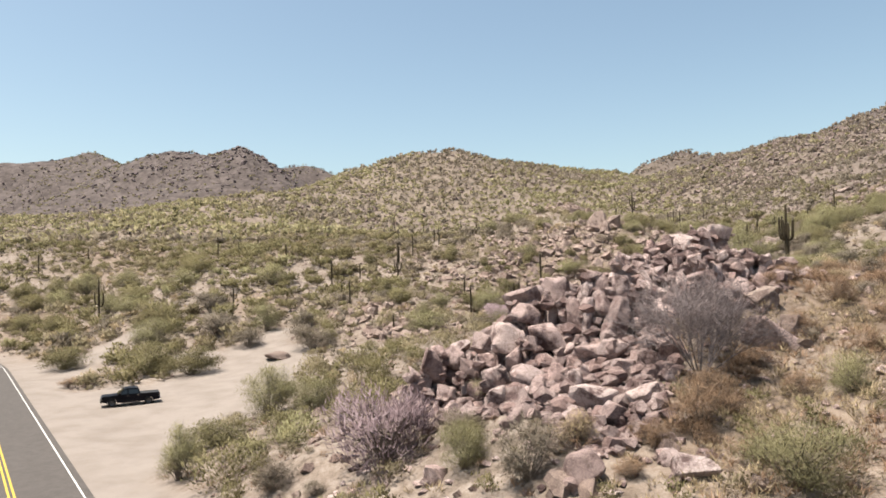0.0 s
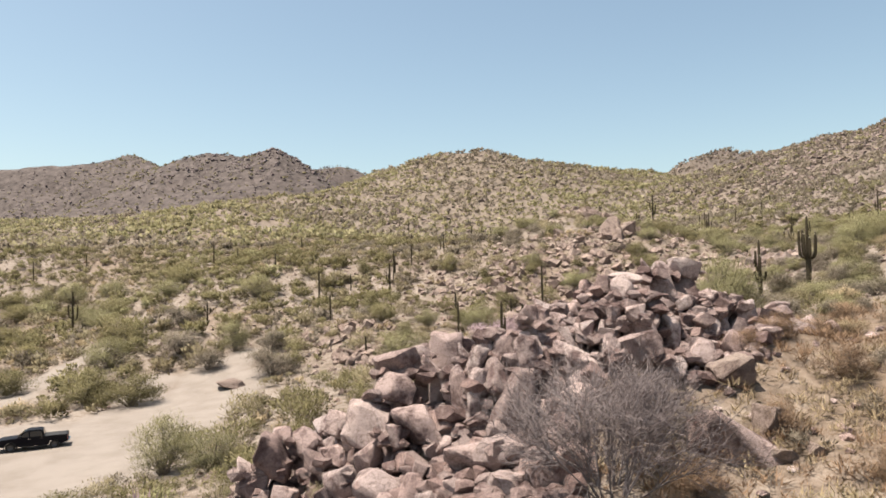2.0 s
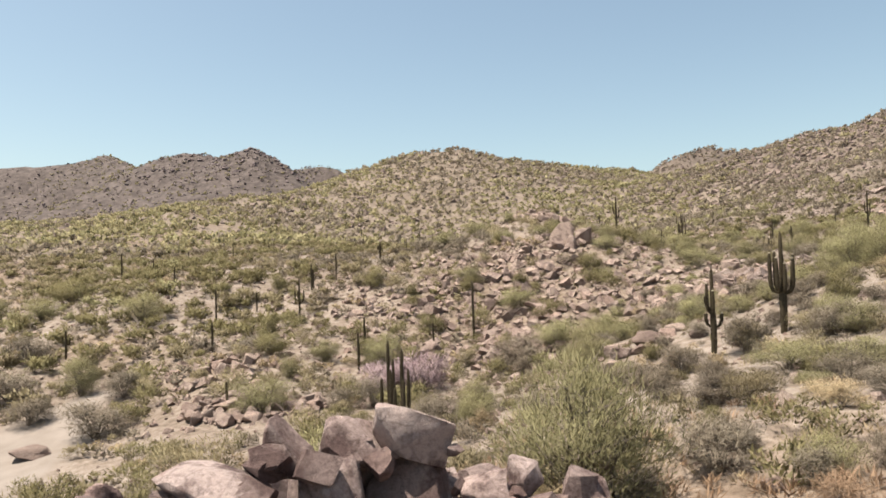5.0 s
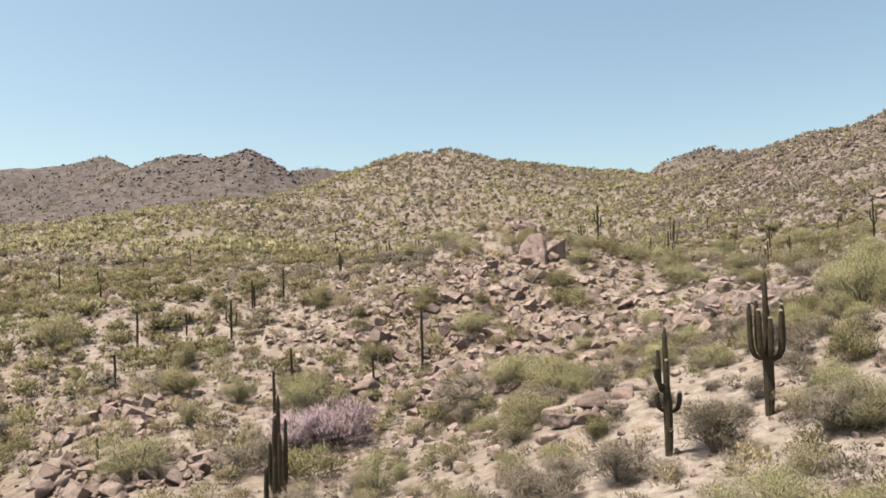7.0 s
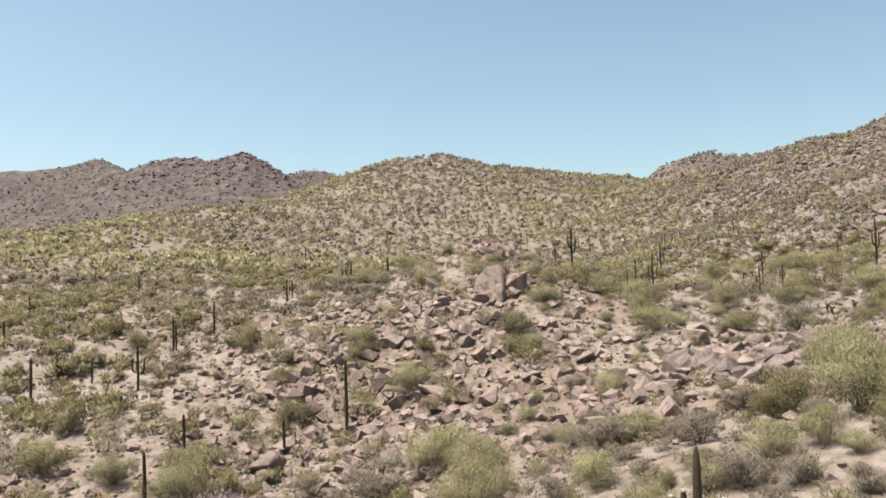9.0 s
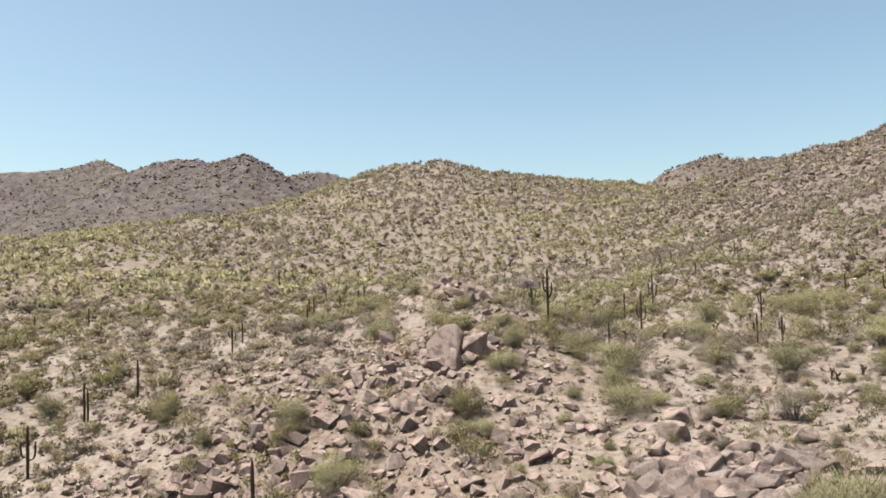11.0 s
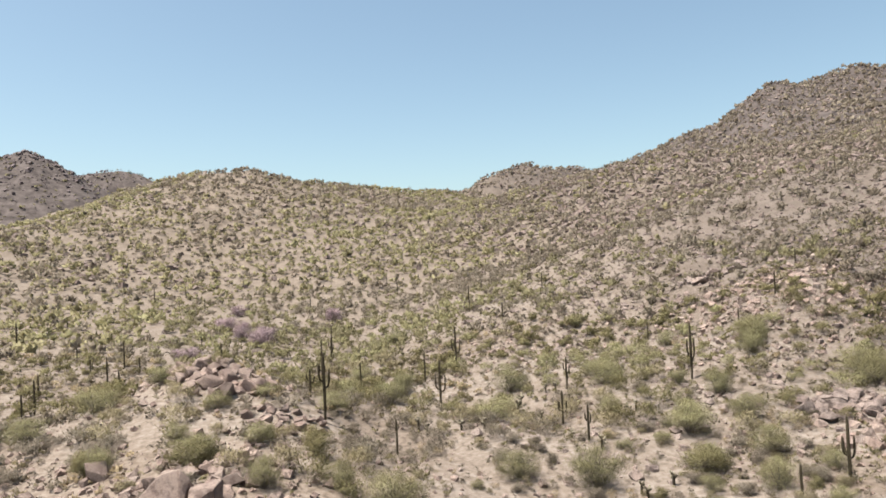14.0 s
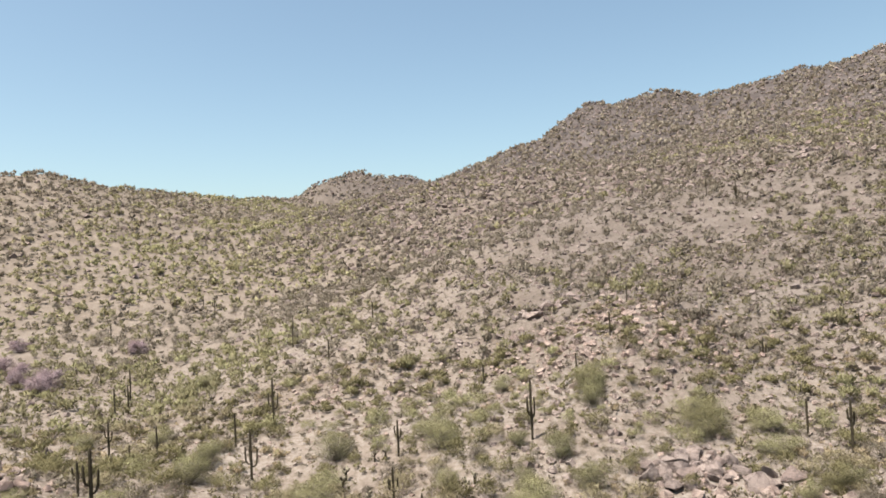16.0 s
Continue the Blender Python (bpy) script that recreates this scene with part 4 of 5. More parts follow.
def saguaro(arms, height_m=6.0, girth=.21, stems=0, above=1.0, arm=.8):
    """One trunk and arms given as (height, bearing, reach, rise)."""
    t = new("saguaro")
    zs = [-.25, 0, .25, .6] + [height_m * f for f in (.2, .4, .6, .8, .93, .975, 1.0)]
    part("trunk", column([(.02 * math.sin(z), .02 * math.cos(2 * z), z) for z in zs], [girth * k for k in (.8, .84, .9, .95, 1, 1.05, 1.02 * above, .96 * above, .82 * above, .56 * above, .12)]), t)
    for z, turn, out, rise in arms:
        c, s = math.cos(radians(turn)), math.sin(radians(turn))
        line = [(0, 0), (.45 * out, -.02), (.8 * out, .1), (out, .38), (out * 1.06, .75), (out * 1.08, rise * .75), (out * 1.08, rise * .95), (out * 1.08, rise)]
        limb = part("arm", column([(c * o, s * o, z + r) for o, r in line], [girth * arm * k for k in (.55, .66, .78, .86, .88, .82, .56, .12)], name="arm"), t)
        if above < 1:
            part("bud_crown", cap(c * out * 1.08, s * out * 1.08, z + rise, girth * arm * .6), limb, "pale crown of flower buds")
    for i in range(stems):
        a = 2.1 * i + .5
        hgt = height_m * (.42 + .11 * i)
        part("arm", column([(.38 * (math.cos(a) * .6 + math.cos(a) * min(1, z + .3)), .38 * (math.sin(a) * .6 + math.sin(a) * min(1, z + .3)), z) for z in (-.2, .3, .8, hgt * .6, hgt * .94, hgt)], [girth * k for k in (.8, .95, 1.0, 1.0, .7, .15)], name="arm"), t)
    return t


GREAT = [(2.5, 176, .66, 2.4), (2.55, 212, .46, 2.05), (2.6, 150, .36, 2.4), (2.5, 275, .34, 1.75), (2.55, 60, .32, 2.25), (2.5, -32, .56, 2.05), (2.45, 6, .68, 2.35)]
FORKED = [(1.95, 0, .5, .85), (2.8, 178, .3, 1.85), (3.1, 195, .45, .7), (2.0, 185, .42, .7), (2.7, 262, .2, 1.5)]
FEW = [(2.6, 20, .55, 1.3), (3.1, 190, .5, 1.2)]
TRIDENT = [(2.1, 10, .65, 1.9), (2.4, 185, .6, 1.7), (2.6, 120, .45, 1.2)]
sag_kinds = {"great": saguaro(GREAT, 6.2, .21, 0, .58, .64), "forked": saguaro(FORKED, 5.6, .175, 0, .64, .66), "plain": saguaro([], 5.0, .135), "few": saguaro(FEW, 5.2, .14), "trident": saguaro(TRIDENT, 5.8, .145), "cluster": saguaro([], 6.2, .14, 4)}
SAG_LABELS = {"great": "tall many-armed candelabra saguaro cactus on open slope", "forked": "tall saguaro cactus with one low bent arm", "plain": "single armless dark green saguaro column", "few": "slender saguaro cactus with two short arms", "trident": "saguaro cactus with upraised arms", "cluster": "tight cluster of saguaro stems rising from one base"}
BASE_HEIGHT = {"great": 6.2, "forked": 5.6, "plain": 5.0, "few": 5.2, "trident": 5.8, "cluster": 6.2}
SAGUAROS = [
    ("great", [(36.95, 77.0, 6.4)]),
    ("plain", [(17.6, 130.0, 7.8), (3.6, 123.1, 4.2), (56.1, 176.0, 4.5), (136.3, 170.7, 5.2), (88.8, 276.4, 5.5), (10.4, 225.4, 6.2), (5.1, 205.9, 5.4), (-43.6, 213.0, 3.8), (-6.8, 159.2, 4.9), (-9.6, 151.7, 4.9), (-21.8, 140.0, 5.9), (-33.4, 152.3, 3.8), (111.4, 219.0, 3.6), (-9.4, 152.1, 3.8), (-57.1, 181.4, 5.8), (-16.0, 122.5, 3.9), (-16.8, 144.4, 3.2), (-10.7, 375.1, 6.6), (4.3, 113.6, 4.8), (66.4, 216.6, 5.4), (93.2, 256.7, 3.3), (-18.2, 263.7, 7.6), (48.9, 263.1, 7.5), (52.1, 284.5, 8.0)]),
    ("plain", [(79.7, 392.8, 5.3), (94.2, 300.6, 6.4), (90.1, 248.1, 4.2), (142.2, 215.4, 3.6), (129.2, 204.1, 4.3), (91.8, 149.6, 3.5), (118.4, 199.2, 3.6), (104.1, 324.1, 3.9), (111.7, 282.9, 5.6), (240.2, 396.8, 5.5), (231.0, 309.3, 6.7), (241.6, 293.4, 6.4), (-36.1, 223.6, 3.1), (0.3, 221.8, 4.2), (7.8, 248.8, 5.9), (-54.7, 191.3, 3.4), (12.3, 125.7, 3.4), (-7.1, 102.1, 2.4), (-98.6, 198.5, 3.9), (-105.1, 185.7, 5.1), (-55.3, 213.3, 3.4), (-1.8, 390.6, 4.6)]),
    ("forked", [(31.9, 74.9, 5.4)]),
    ("few", [(47.6, 179.8, 9.0), (79.1, 171.2, 4.7), (48.3, 228.5, 6.5), (51.5, 272.0, 6.5), (-1.1, 178.0, 4.5), (-36.4, 124.5, 3.9), (-2.4, 186.6, 3.4), (81.3, 370.9, 8.0), (85.0, 194.0, 5.2), (134.3, 162.6, 6.9), (45.9, 189.6, 3.9)]),
    ("trident", [(66.2, 200.5, 8.1), (80.3, 183.5, 4.8), (101.6, 185.9, 8.5), (98.0, 150.6, 6.6), (-8.9, 140.1, 5.5), (73.4, 222.2, 8.0), (243.1, 281.5, 8.0), (-64.4, 134.1, 8.0)]),
    ("cluster", [(153.8, 193.3, 3.5), (12.0, 86.4, 6.3), (10.0, 94.4, 6.9)]),
    ("plain", [(95.6, 181.7, 1.1), (106.6, 175.4, 0.9), (5.0, 201.2, 3.9), (12.5, 224.8, 3.9), (-20.6, 306.8, 4.6), (2.9, 242.5, 3.3), (-3.2, 255.0, 2.7), (11.3, 246.5, 3.4), (33.9, 191.9, 3.4), (18.3, 285.6, 3.6), (27.8, 246.6, 6.4), (51.3, 227.1, 2.5), (55.3, 223.8, 5.0), (45.4, 304.4, 2.2), (8.8, 365.2, 5.3), (47.2, 367.0, 5.7)]),
]


def cholla(seed):
    """A short dark trunk under a head of stubby pale-tipped joints."""
    g = random.Random(seed)
    t = new("cholla")
    top = .62 + .15 * g.random()
    part("trunk", column([(0, 0, -.1), (.01, 0, .2), (.02, .01, .45), (0, 0, top)], [.085, .08, .075, .03], seg=12, name="trunk"), t)
    for i in range(7):
        a, z = i * 2.4 + g.random(), top * g.uniform(.5, 1)
        out, up = g.uniform(.14, .26), g.uniform(.16, .34)
        limb = column([(0, 0, z), (.5 * out * math.cos(a), .5 * out * math.sin(a), z + .25 * up), (out * math.cos(a), out * math.sin(a), z + .8 * up), (out * math.cos(a), out * math.sin(a), z + up)], [.045, .062, .06, .015], seg=12, name="arm")
        limb.materials.clear()
        limb.materials.append(CHOLLA if i % 2 else CACTUS_CAP)
        part("arm", limb, t)
    return t


CHOLLAS = [(67.9, 194.5), (65.3, 181), (68.4, 181), (76, 190.6), (77.2, 193.1), (78.1, 186.2), (81.8, 194.9), (83.3, 194.5), (64.4, 207.4), (88.5, 180), (90, 180.8), (78.2, 174.5), (79.4, 158.1), (79.6, 157.1), (83.6, 159.1), (79.8, 168.8), (60, 183.7), (60.8, 181.7)]
cholla_kinds = [cholla(5), cholla(6), cholla(7)]
for i, (x, y) in enumerate(CHOLLAS):
    k = rnd.uniform(1.5, 2.3)
    m = spot(x, y, .03, rnd.uniform(0, 360)) @ Matrix.Scale(k, 4)
    ob = cholla_kinds[i] if i < 3 else copy_thing(cholla_kinds[i % 3], m)
    ob.matrix_world = m
    tagged(ob, "squat cholla cactus with dark trunk and pale joints", "cactus", "chollas on the open sand")
first = set()
for kind, places in SAGUAROS:
    for x, y, h in places:
        k = h / BASE_HEIGHT[kind]
        m = spot(x, y, .05, rnd.uniform(-25, 25) if kind not in ("great", "forked") else 0)
        src = sag_kinds[kind]
        ob = src if kind not in first else copy_thing(src, m)
        first.add(kind)
        wide = 1 + .35 * (k - 1) + max(0, .1 * (1 - k))
        ob.matrix_world = m @ Matrix.Diagonal((wide, wide, k, 1))
        tagged(ob, SAG_LABELS[kind], "cactus", "saguaros on the slopes")


# ---- shrubs ----


def leafage(seed, n, lobes, low, size, slim, open_=.5):
    """Corners of n slim leaves, each with the outward normal of its clump, in uneven lobes of a crown one metre high and wide."""
    g = np.random.RandomState(seed)
    a = g.rand(lobes) * 6.283
    rad = .36 * np.sqrt(g.rand(lobes))
    top = low + (1 - low) * (.14 + .66 * g.rand(lobes)) * (1 - .8 * rad)
    mid = np.column_stack([rad * np.cos(a), rad * np.sin(a), top])
    big = .14 + .13 * g.rand(lobes)
    pick = g.randint(0, lobes, n)
    d = g.normal(size=(n, 3))
    d /= np.linalg.norm(d, axis=1)[:, None]
    far = g.rand(n) ** open_
    p = mid[pick] + d * (big[pick] * far)[:, None] * np.array([1.15, 1.15, .9])
    out = p - np.array([0, 0, low * .5])
    out /= np.linalg.norm(out, axis=1)[:, None] + 1e-6
    wild = .95 if slim < .05 else .42
    way = out * (.9 - .6 * wild) + g.normal(size=(n, 3)) * wild + np.array([0, 0, .45 if slim > .05 else .15])
    way /= np.linalg.norm(way, axis=1)[:, None]
    side = np.cross(way, g.normal(size=(n, 3)) * .55 + out * .5 + np.array([0, 0, .6]))
    side /= np.linalg.norm(side, axis=1)[:, None] + 1e-6
    ln = (size * (.5 + g.rand(n)))[:, None]
    p[:, 2] = np.maximum(p[:, 2], .03)
    v = np.stack([p - side * ln * slim, p + side * ln * slim, p + way * ln], 1)
    core = p - np.array([0, 0, .12])
    core /= np.linalg.norm(core, axis=1)[:, None] + 1e-6
    face = .6 * d + .75 * core + .3 * g.normal(size=(n, 3)) + np.array([0, 0, .15])
    face /= np.linalg.norm(face, axis=1)[:, None]
    back = np.einsum("ij,ij->i", np.cross(v[:, 1] - v[:, 0], v[:, 2] - v[:, 0]), face) < 0
    v[back] = v[back][:, ::-1]
    return np.concatenate([v, np.repeat(face[:, None], 3, 1)], -1).reshape(-1, 6), mid


def leaf_mesh(name, corners, mat):
    """Loose triangles that take their light from the rounded outline of the clump they grow in."""
    me = quick_mesh(name, corners[:, :3], np.arange(len(corners)).reshape(-1, 3), mat, flat=False)
    at = me.attributes.new("custom_normal", "FLOAT_VECTOR", "POINT")
    at.data.foreach_set("vector", np.ascontiguousarray(corners[:, 3:], np.float32).ravel())
    return me


def sticks(seed, mid, thick, extra=0, reach=.3):
    """Bent tapering stems from the root to the lobes, with twigs."""
    g = random.Random(seed)
    verts, faces = [], []

    def limb(a, b, r0, r1):
        d = (b - a).normalized()
        u = d.cross(Vector((.2, .9, .3))).normalized()
        w = d.cross(u)
        o = len(verts)
        for p, r in ((a, r0), (b, r1)):
            verts.extend(tuple(p + u * (r * math.cos(t)) + w * (r * math.sin(t))) for t in (0, 2.094, 4.189))
        faces.extend((o + k, o + (k + 1) % 3, o + 3 + (k + 1) % 3, o + 3 + k) for k in range(3))

    for c in mid:
        c = Vector(c)
        knee = Vector((c.x * .35 + g.uniform(-.05, .05), c.y * .35 + g.uniform(-.05, .05), c.z * .45))
        limb(Vector((c.x * .05, c.y * .05, -.06)), knee, thick, thick * .7)
        limb(knee, c, thick * .7, thick * .35)
        for _ in range(extra):
            e = Vector((g.gauss(0, 1), g.gauss(0, 1), g.gauss(.35, .7))).normalized() * reach * g.uniform(.5, 1)
            s = knee.lerp(c, g.uniform(.3, 1))
            limb(s, s + e, thick * .35, thick * .08)
    return verts, faces


def branching(seed, stems=18):
    """A vase of bare stems that fork again and again: corners of the fine twigs, and the tubes of the thicker wood."""
    g = random.Random(seed)
    verts, faces, twigs = [], [], []

    def fork(a, d, length, r, level):
        b = a + d * length
        b.z = max(b.z, .03)
        if level < 3:
            u = d.cross(Vector((.2, .9, .3))).normalized()
            w = d.cross(u)
            o = len(verts)
            for q, k in ((a, r), (b, r * .6)):
                verts.extend(tuple(q + u * (k * math.cos(t)) + w * (k * math.sin(t))) for t in (0, 2.094, 4.189))
            faces.extend((o + k, o + (k + 1) % 3, o + 3 + (k + 1) % 3, o + 3 + k) for k in range(3))
        else:
            side = d.cross(Vector((g.gauss(0, 1), g.gauss(0, 1), g.gauss(0, 1)))).normalized() * r
            face = (Vector((a.x, a.y, a.z - .2)).normalized() + Vector((g.gauss(0, .5), g.gauss(0, .5), g.gauss(.1, .5)))).normalized()
            tri = (a - side, a + side, b)
            if (tri[1] - tri[0]).cross(tri[2] - tri[0]).dot(face) < 0:
                tri = tri[::-1]
            twigs.extend((*q, *face) for q in tri)
        if level < 4:
            for _ in range((4, 5, 5, 5)[level]):
                bend = Vector((g.gauss(0, 1), g.gauss(0, 1), g.gauss(.15, .8))) * (.36, .5, .6, .7)[level]
                fork(a.lerp(b, g.uniform(.35, 1)), (d + bend).normalized(), length * g.uniform(.5, .8), r * .55 if level < 2 else .0016, level + 1)

    for _ in range(stems):
        turn, lean = g.uniform(0, 6.283), g.uniform(.1, 1.05)
        fork(Vector((.05 * math.cos(turn), .05 * math.sin(turn), -.04)), Vector((math.sin(lean) * math.cos(turn), math.sin(lean) * math.sin(turn), math.cos(lean))), g.uniform(.3, .42), .006, 0)
    return np.array(twigs), verts, faces


# name, leaf material, leaves, lobes, lowest lobe, leaf length, slimness, stem thickness, twigs, label, category
KINDS = {
    "palo_verde": (LEAF_VERDE, 12000, 30, .02, .04, .065, .012, 5, "yellow-green palo verde tree with fine airy twigs", "tree"),
    "creosote_bush": (LEAF_OLIVE, 7000, 26, .0, .044, .13, .011, 3, "dense olive-green creosote bush on stony soil", "shrub"),
    "bursage_bush": (LEAF_SAGE, 4600, 20, .0, .052, .11, .01, 3, "low rounded grey-green bursage shrub", "shrub"),
    "dry_shrub": (LEAF_DRY, 2600, 18, .02, .1, .045, .011, 7, "leafless grey-brown desert shrub of bare twigs", "shrub"),
    "thorn_bush": (LEAF_GREY, 5600, 30, .0, .1, .022, .012, 14, "large grey thorn bush of tangled bare twigs", "shrub"),
    "ironwood_tree": (LEAF_LILAC, 4600, 22, .02, .075, .07, .016, 6, "pale lilac-grey ironwood tree with tangled twigs", "tree"),
    "dead_bush": (LEAF_RUST, 2600, 18, .0, .11, .03, .009, 8, "dead brown bush of tangled bare twigs", "shrub"),
    "straw_bush": (LEAF_STRAW, 1600, 14, .0, .13, .04, .007, 2, "dry straw-coloured brittle bush", "shrub"),
}
PLACED = [
    ("palo_verde", [(-84.6, 156.7, 5.1, 7), (-65.3, 139.3, 5.2, 5.6), (24.4, 135, 3.8, 7), (6.9, 114.6, 5.3, 5.7), (-2.5, 99.3, 4.4, 7), (39, 72.6, 2.6, 3.7), (17.7, 88.1, 3.3, 2.9), (30.3, 101.4, 3.8, 6.1), (46.8, 90.5, 2.3, 2.7), (23.3, 70.8, 2.3, 2.5), (34.8, 65.4, 0.9, 1.5), (26.8, 117.6, 3.8, 5.7), (30.6, 113.7, 3.5, 5.8)]),
    ("palo_verde", [(37.1, 96.1, 2.7, 3.3), (42.3, 106.7, 2.3, 3.5), (42.8, 121.8, 2.3, 3.5), (37.1, 138.1, 2.2, 3.8), (51.8, 141.4, 3.9, 5.9), (17, 145.1, 3.5, 5.2), (39.7, 149.8, 3.3, 4.9), (51.6, 145.8, 4.9, 5.1), (74.7, 192.7, 2.8, 7), (41.4, 157.7, 3.7, 4.2), (48.3, 159.1, 3.3, 3.9), (75.8, 160.9, 5.4, 6.7), (68.1, 164.4, 3.7, 5.6), (92.6, 171.5, 5, 6.4), (92.1, 153.3, 4, 4.6), (91.3, 196.3, 3.9, 7), (101.8, 179.7, 4.6, 4.7), (86.6, 181.7, 4, 3.9), (70.9, 186.7, 3.9, 7), (58.4, 203.3, 4.5, 7), (116.6, 193.2, 5.2, 5.5), (114.7, 189.8, 4.8, 5.1)]),
    ("palo_verde", [(124.1, 176, 4.7, 7), (128.4, 168.7, 3.3, 7), (90.3, 191.5, 4.7, 6.2), (77.5, 200.2, 4.8, 6.4), (94.6, 176.3, 3.7, 3.4), (61.7, 210.2, 4.7, 4.9), (63.3, 269.5, 4.2, 7), (39.8, 76.8, 1.8, 2.4), (-57.6, 132, 4.1, 7), (1.1, 31.5, 1.5, 2.2), (-52.8, 145.8, 4.7, 7), (-33.5, 139.9, 5.2, 7), (-70.1, 158.8, 5.2, 7), (90, 162.5, 2.9, 4.5), (100, 154.8, 2.4, 3.6), (127.4, 180.4, 3.5, 7), (111.4, 211.2, 3.7, 4.2), (99.3, 185.8, 2.9, 3.8)]),
    ("palo_verde", [(19, 187.5, 3.8, 7), (26, 190.8, 3, 4.6), (31.1, 172.5, 2.5, 3.8), (34.2, 166.4, 3.5, 4.7), (24.3, 167.4, 3.7, 3.5), (34.6, 180.3, 2.8, 4.1), (40.3, 184.2, 2.2, 3.7), (12, 182.8, 3.4, 5.4), (40.1, 169.9, 3.1, 4.3), (121.9, 153.7, 3.1, 5), (116.2, 154.2, 3, 3), (68, 270.6, 5.2, 6.5), (56.2, 232.3, 5.1, 5.5), (44, 241.7, 3.6, 5.1), (48.9, 184.9, 3.1, 5), (-3.3, 111.5, 3.2, 3.7), (-0.5, 117.9, 3.2, 4.1), (19.9, 48.3, 4.3, 5), (8, 50.5, 4.5, 4.6), (32.4, 66, 1.9, 4), (34.6, 63, 1.5, 3.2), (23.3, 69.7, 2.3, 2.3)]),
    ("palo_verde", [(30.6, 59.6, 1.1, 1.6), (27.2, 91, 2.8, 4.6), (57.5, 110.5, 5.5, 6.5), (32, 100.5, 2.6, 4.2), (49.5, 87.5, 4.2, 4.2), (36, 58, 1.5, 2.6), (54, 95, 3.4, 4.4)]),
    ("creosote_bush", [(-82.7, 141.8, 4.7, 5.4), (42.6, 80.5, 2.7, 3), (39.8, 92.5, 1.4, 1.6), (49.9, 103.9, 3.2, 3.2), (17.3, 142.3, 2.7, 4), (11.6, 132.1, 3, 4.8), (-10.7, 128.6, 3.7, 4), (-7.4, 118.7, 3.5, 4.4), (1.2, 149.5, 4.3, 5), (35.7, 142.2, 3.3, 4.4), (24.9, 140.6, 2.7, 3.2), (-15.7, 154.7, 3.7, 4), (60.8, 139.7, 3.1, 4.1), (8.3, 143.4, 2.3, 2.8), (46.3, 166.5, 3.6, 4.2), (33.9, 164.2, 4, 5.1)]),
    ("creosote_bush", [(88.6, 161.1, 3.8, 5.6), (22.9, 167.5, 3.3, 3.5), (120.9, 154.9, 3.7, 5.5), (9.9, 115.4, 3.1, 3.6), (4, 120.5, 2.8, 3.3), (-90.8, 157.5, 4.7, 7), (50.2, 104, 3.8, 4.2)]),
    ("bursage_bush", [(33.7, 74.9, 2.3, 2.9), (42.5, 94.7, 1.2, 1.7), (16.8, 116.7, 2.5, 3.1), (28.5, 44.6, 1, 1.3), (29.1, 38.7, 1.1, 1.5)]),
    ("dry_shrub", [(25, 52.3, 1.3, 1.9), (25.3, 48.1, 1.1, 1.4), (27.4, 49.1, 1.1, 1.1), (7.9, 99.6, 3.9, 4.1), (22.9, 114.4, 4.6, 6.3), (37.8, 72.8, 2.4, 2.4), (26.3, 65.7, 2.3, 2.1), (41.5, 84, 2, 2), (14.6, 80.9, 3.1, 3.1), (29, 65.8, 1.1, 1.1), (42.3, 88.2, 2.2, 2.6), (44.2, 100.6, 2.7, 3.4), (39.2, 92.2, 1.1, 1.6), (66.1, 136.9, 4, 4.4)]),
    ("dry_shrub", [(40.2, 81.5, 1.6, 1.9), (43, 82.1, 1.1, 1.4), (39.1, 105.3, 3.4, 4.6), (49.8, 108.8, 2.2, 4), (37.9, 89.9, 1.2, 1.8), (43.8, 86.6, 1.6, 2.2), (34.9, 95.7, 2.1, 2.4), (32.4, 91.6, 2.2, 2.5), (29.3, 95.1, 2.1, 3.1), (20.6, 110.9, 2.8, 3.3), (34.1, 84.6, 1.6, 2.1), (37.7, 80.2, 1.6, 2), (45.1, 84, 1.3, 1.8), (92.9, 185.3, 2, 2.9), (88, 174, 1.6, 2.9), (96.6, 166.5, 1.7, 2.4), (96.1, 161.7, 1.9, 2.9), (91, 174.6, 1.6, 2.2), (85.8, 158.7, 1.6, 2.4)]),
    ("dry_shrub", [(41.1, 328.6, 4.7, 7), (7.2, 112.5, 2.4, 3.2), (4.6, 99.9, 2.6, 3.5), (22.8, 109.3, 3, 3), (27.9, 77.1, 1.5, 2.3), (31.3, 72.6, 1.1, 1.7), (23, 44.9, 1.4, 1.9), (21.2, 48.3, 1.4, 1.9), (28.5, 31.4, 1, 1.4), (29, 27.2, 1, 1.4), (22.1, 37.4, 1, 1.3), (28.7, 28, 0.8, 1.1), (25, 41.9, 1.3, 1.7), (31, 31.5, 1.1, 1.5), (27.8, 34.4, 1.2, 1.6), (26.2, 32.5, 1, 1.4), (22.1, 27.6, 1, 1.4)]),
    ("dry_shrub", [(29.7, 49, 1.3, 1.8), (29.3, 47, 1.3, 1.7), (26.3, 65.2, 1.9, 2.1), (28.7, 65.3, 1.7, 1.9), (29.6, 73.7, 2.3, 3), (29.6, 62.1, 0.9, 1.8), (33.4, 74.2, 2.6, 3.2), (26, 73.9, 1.8, 2.5), (38.2, 73, 2.5, 3), (26.5, 69.5, 1.6, 2.4), (22, 67, 1.5, 2.2)]),
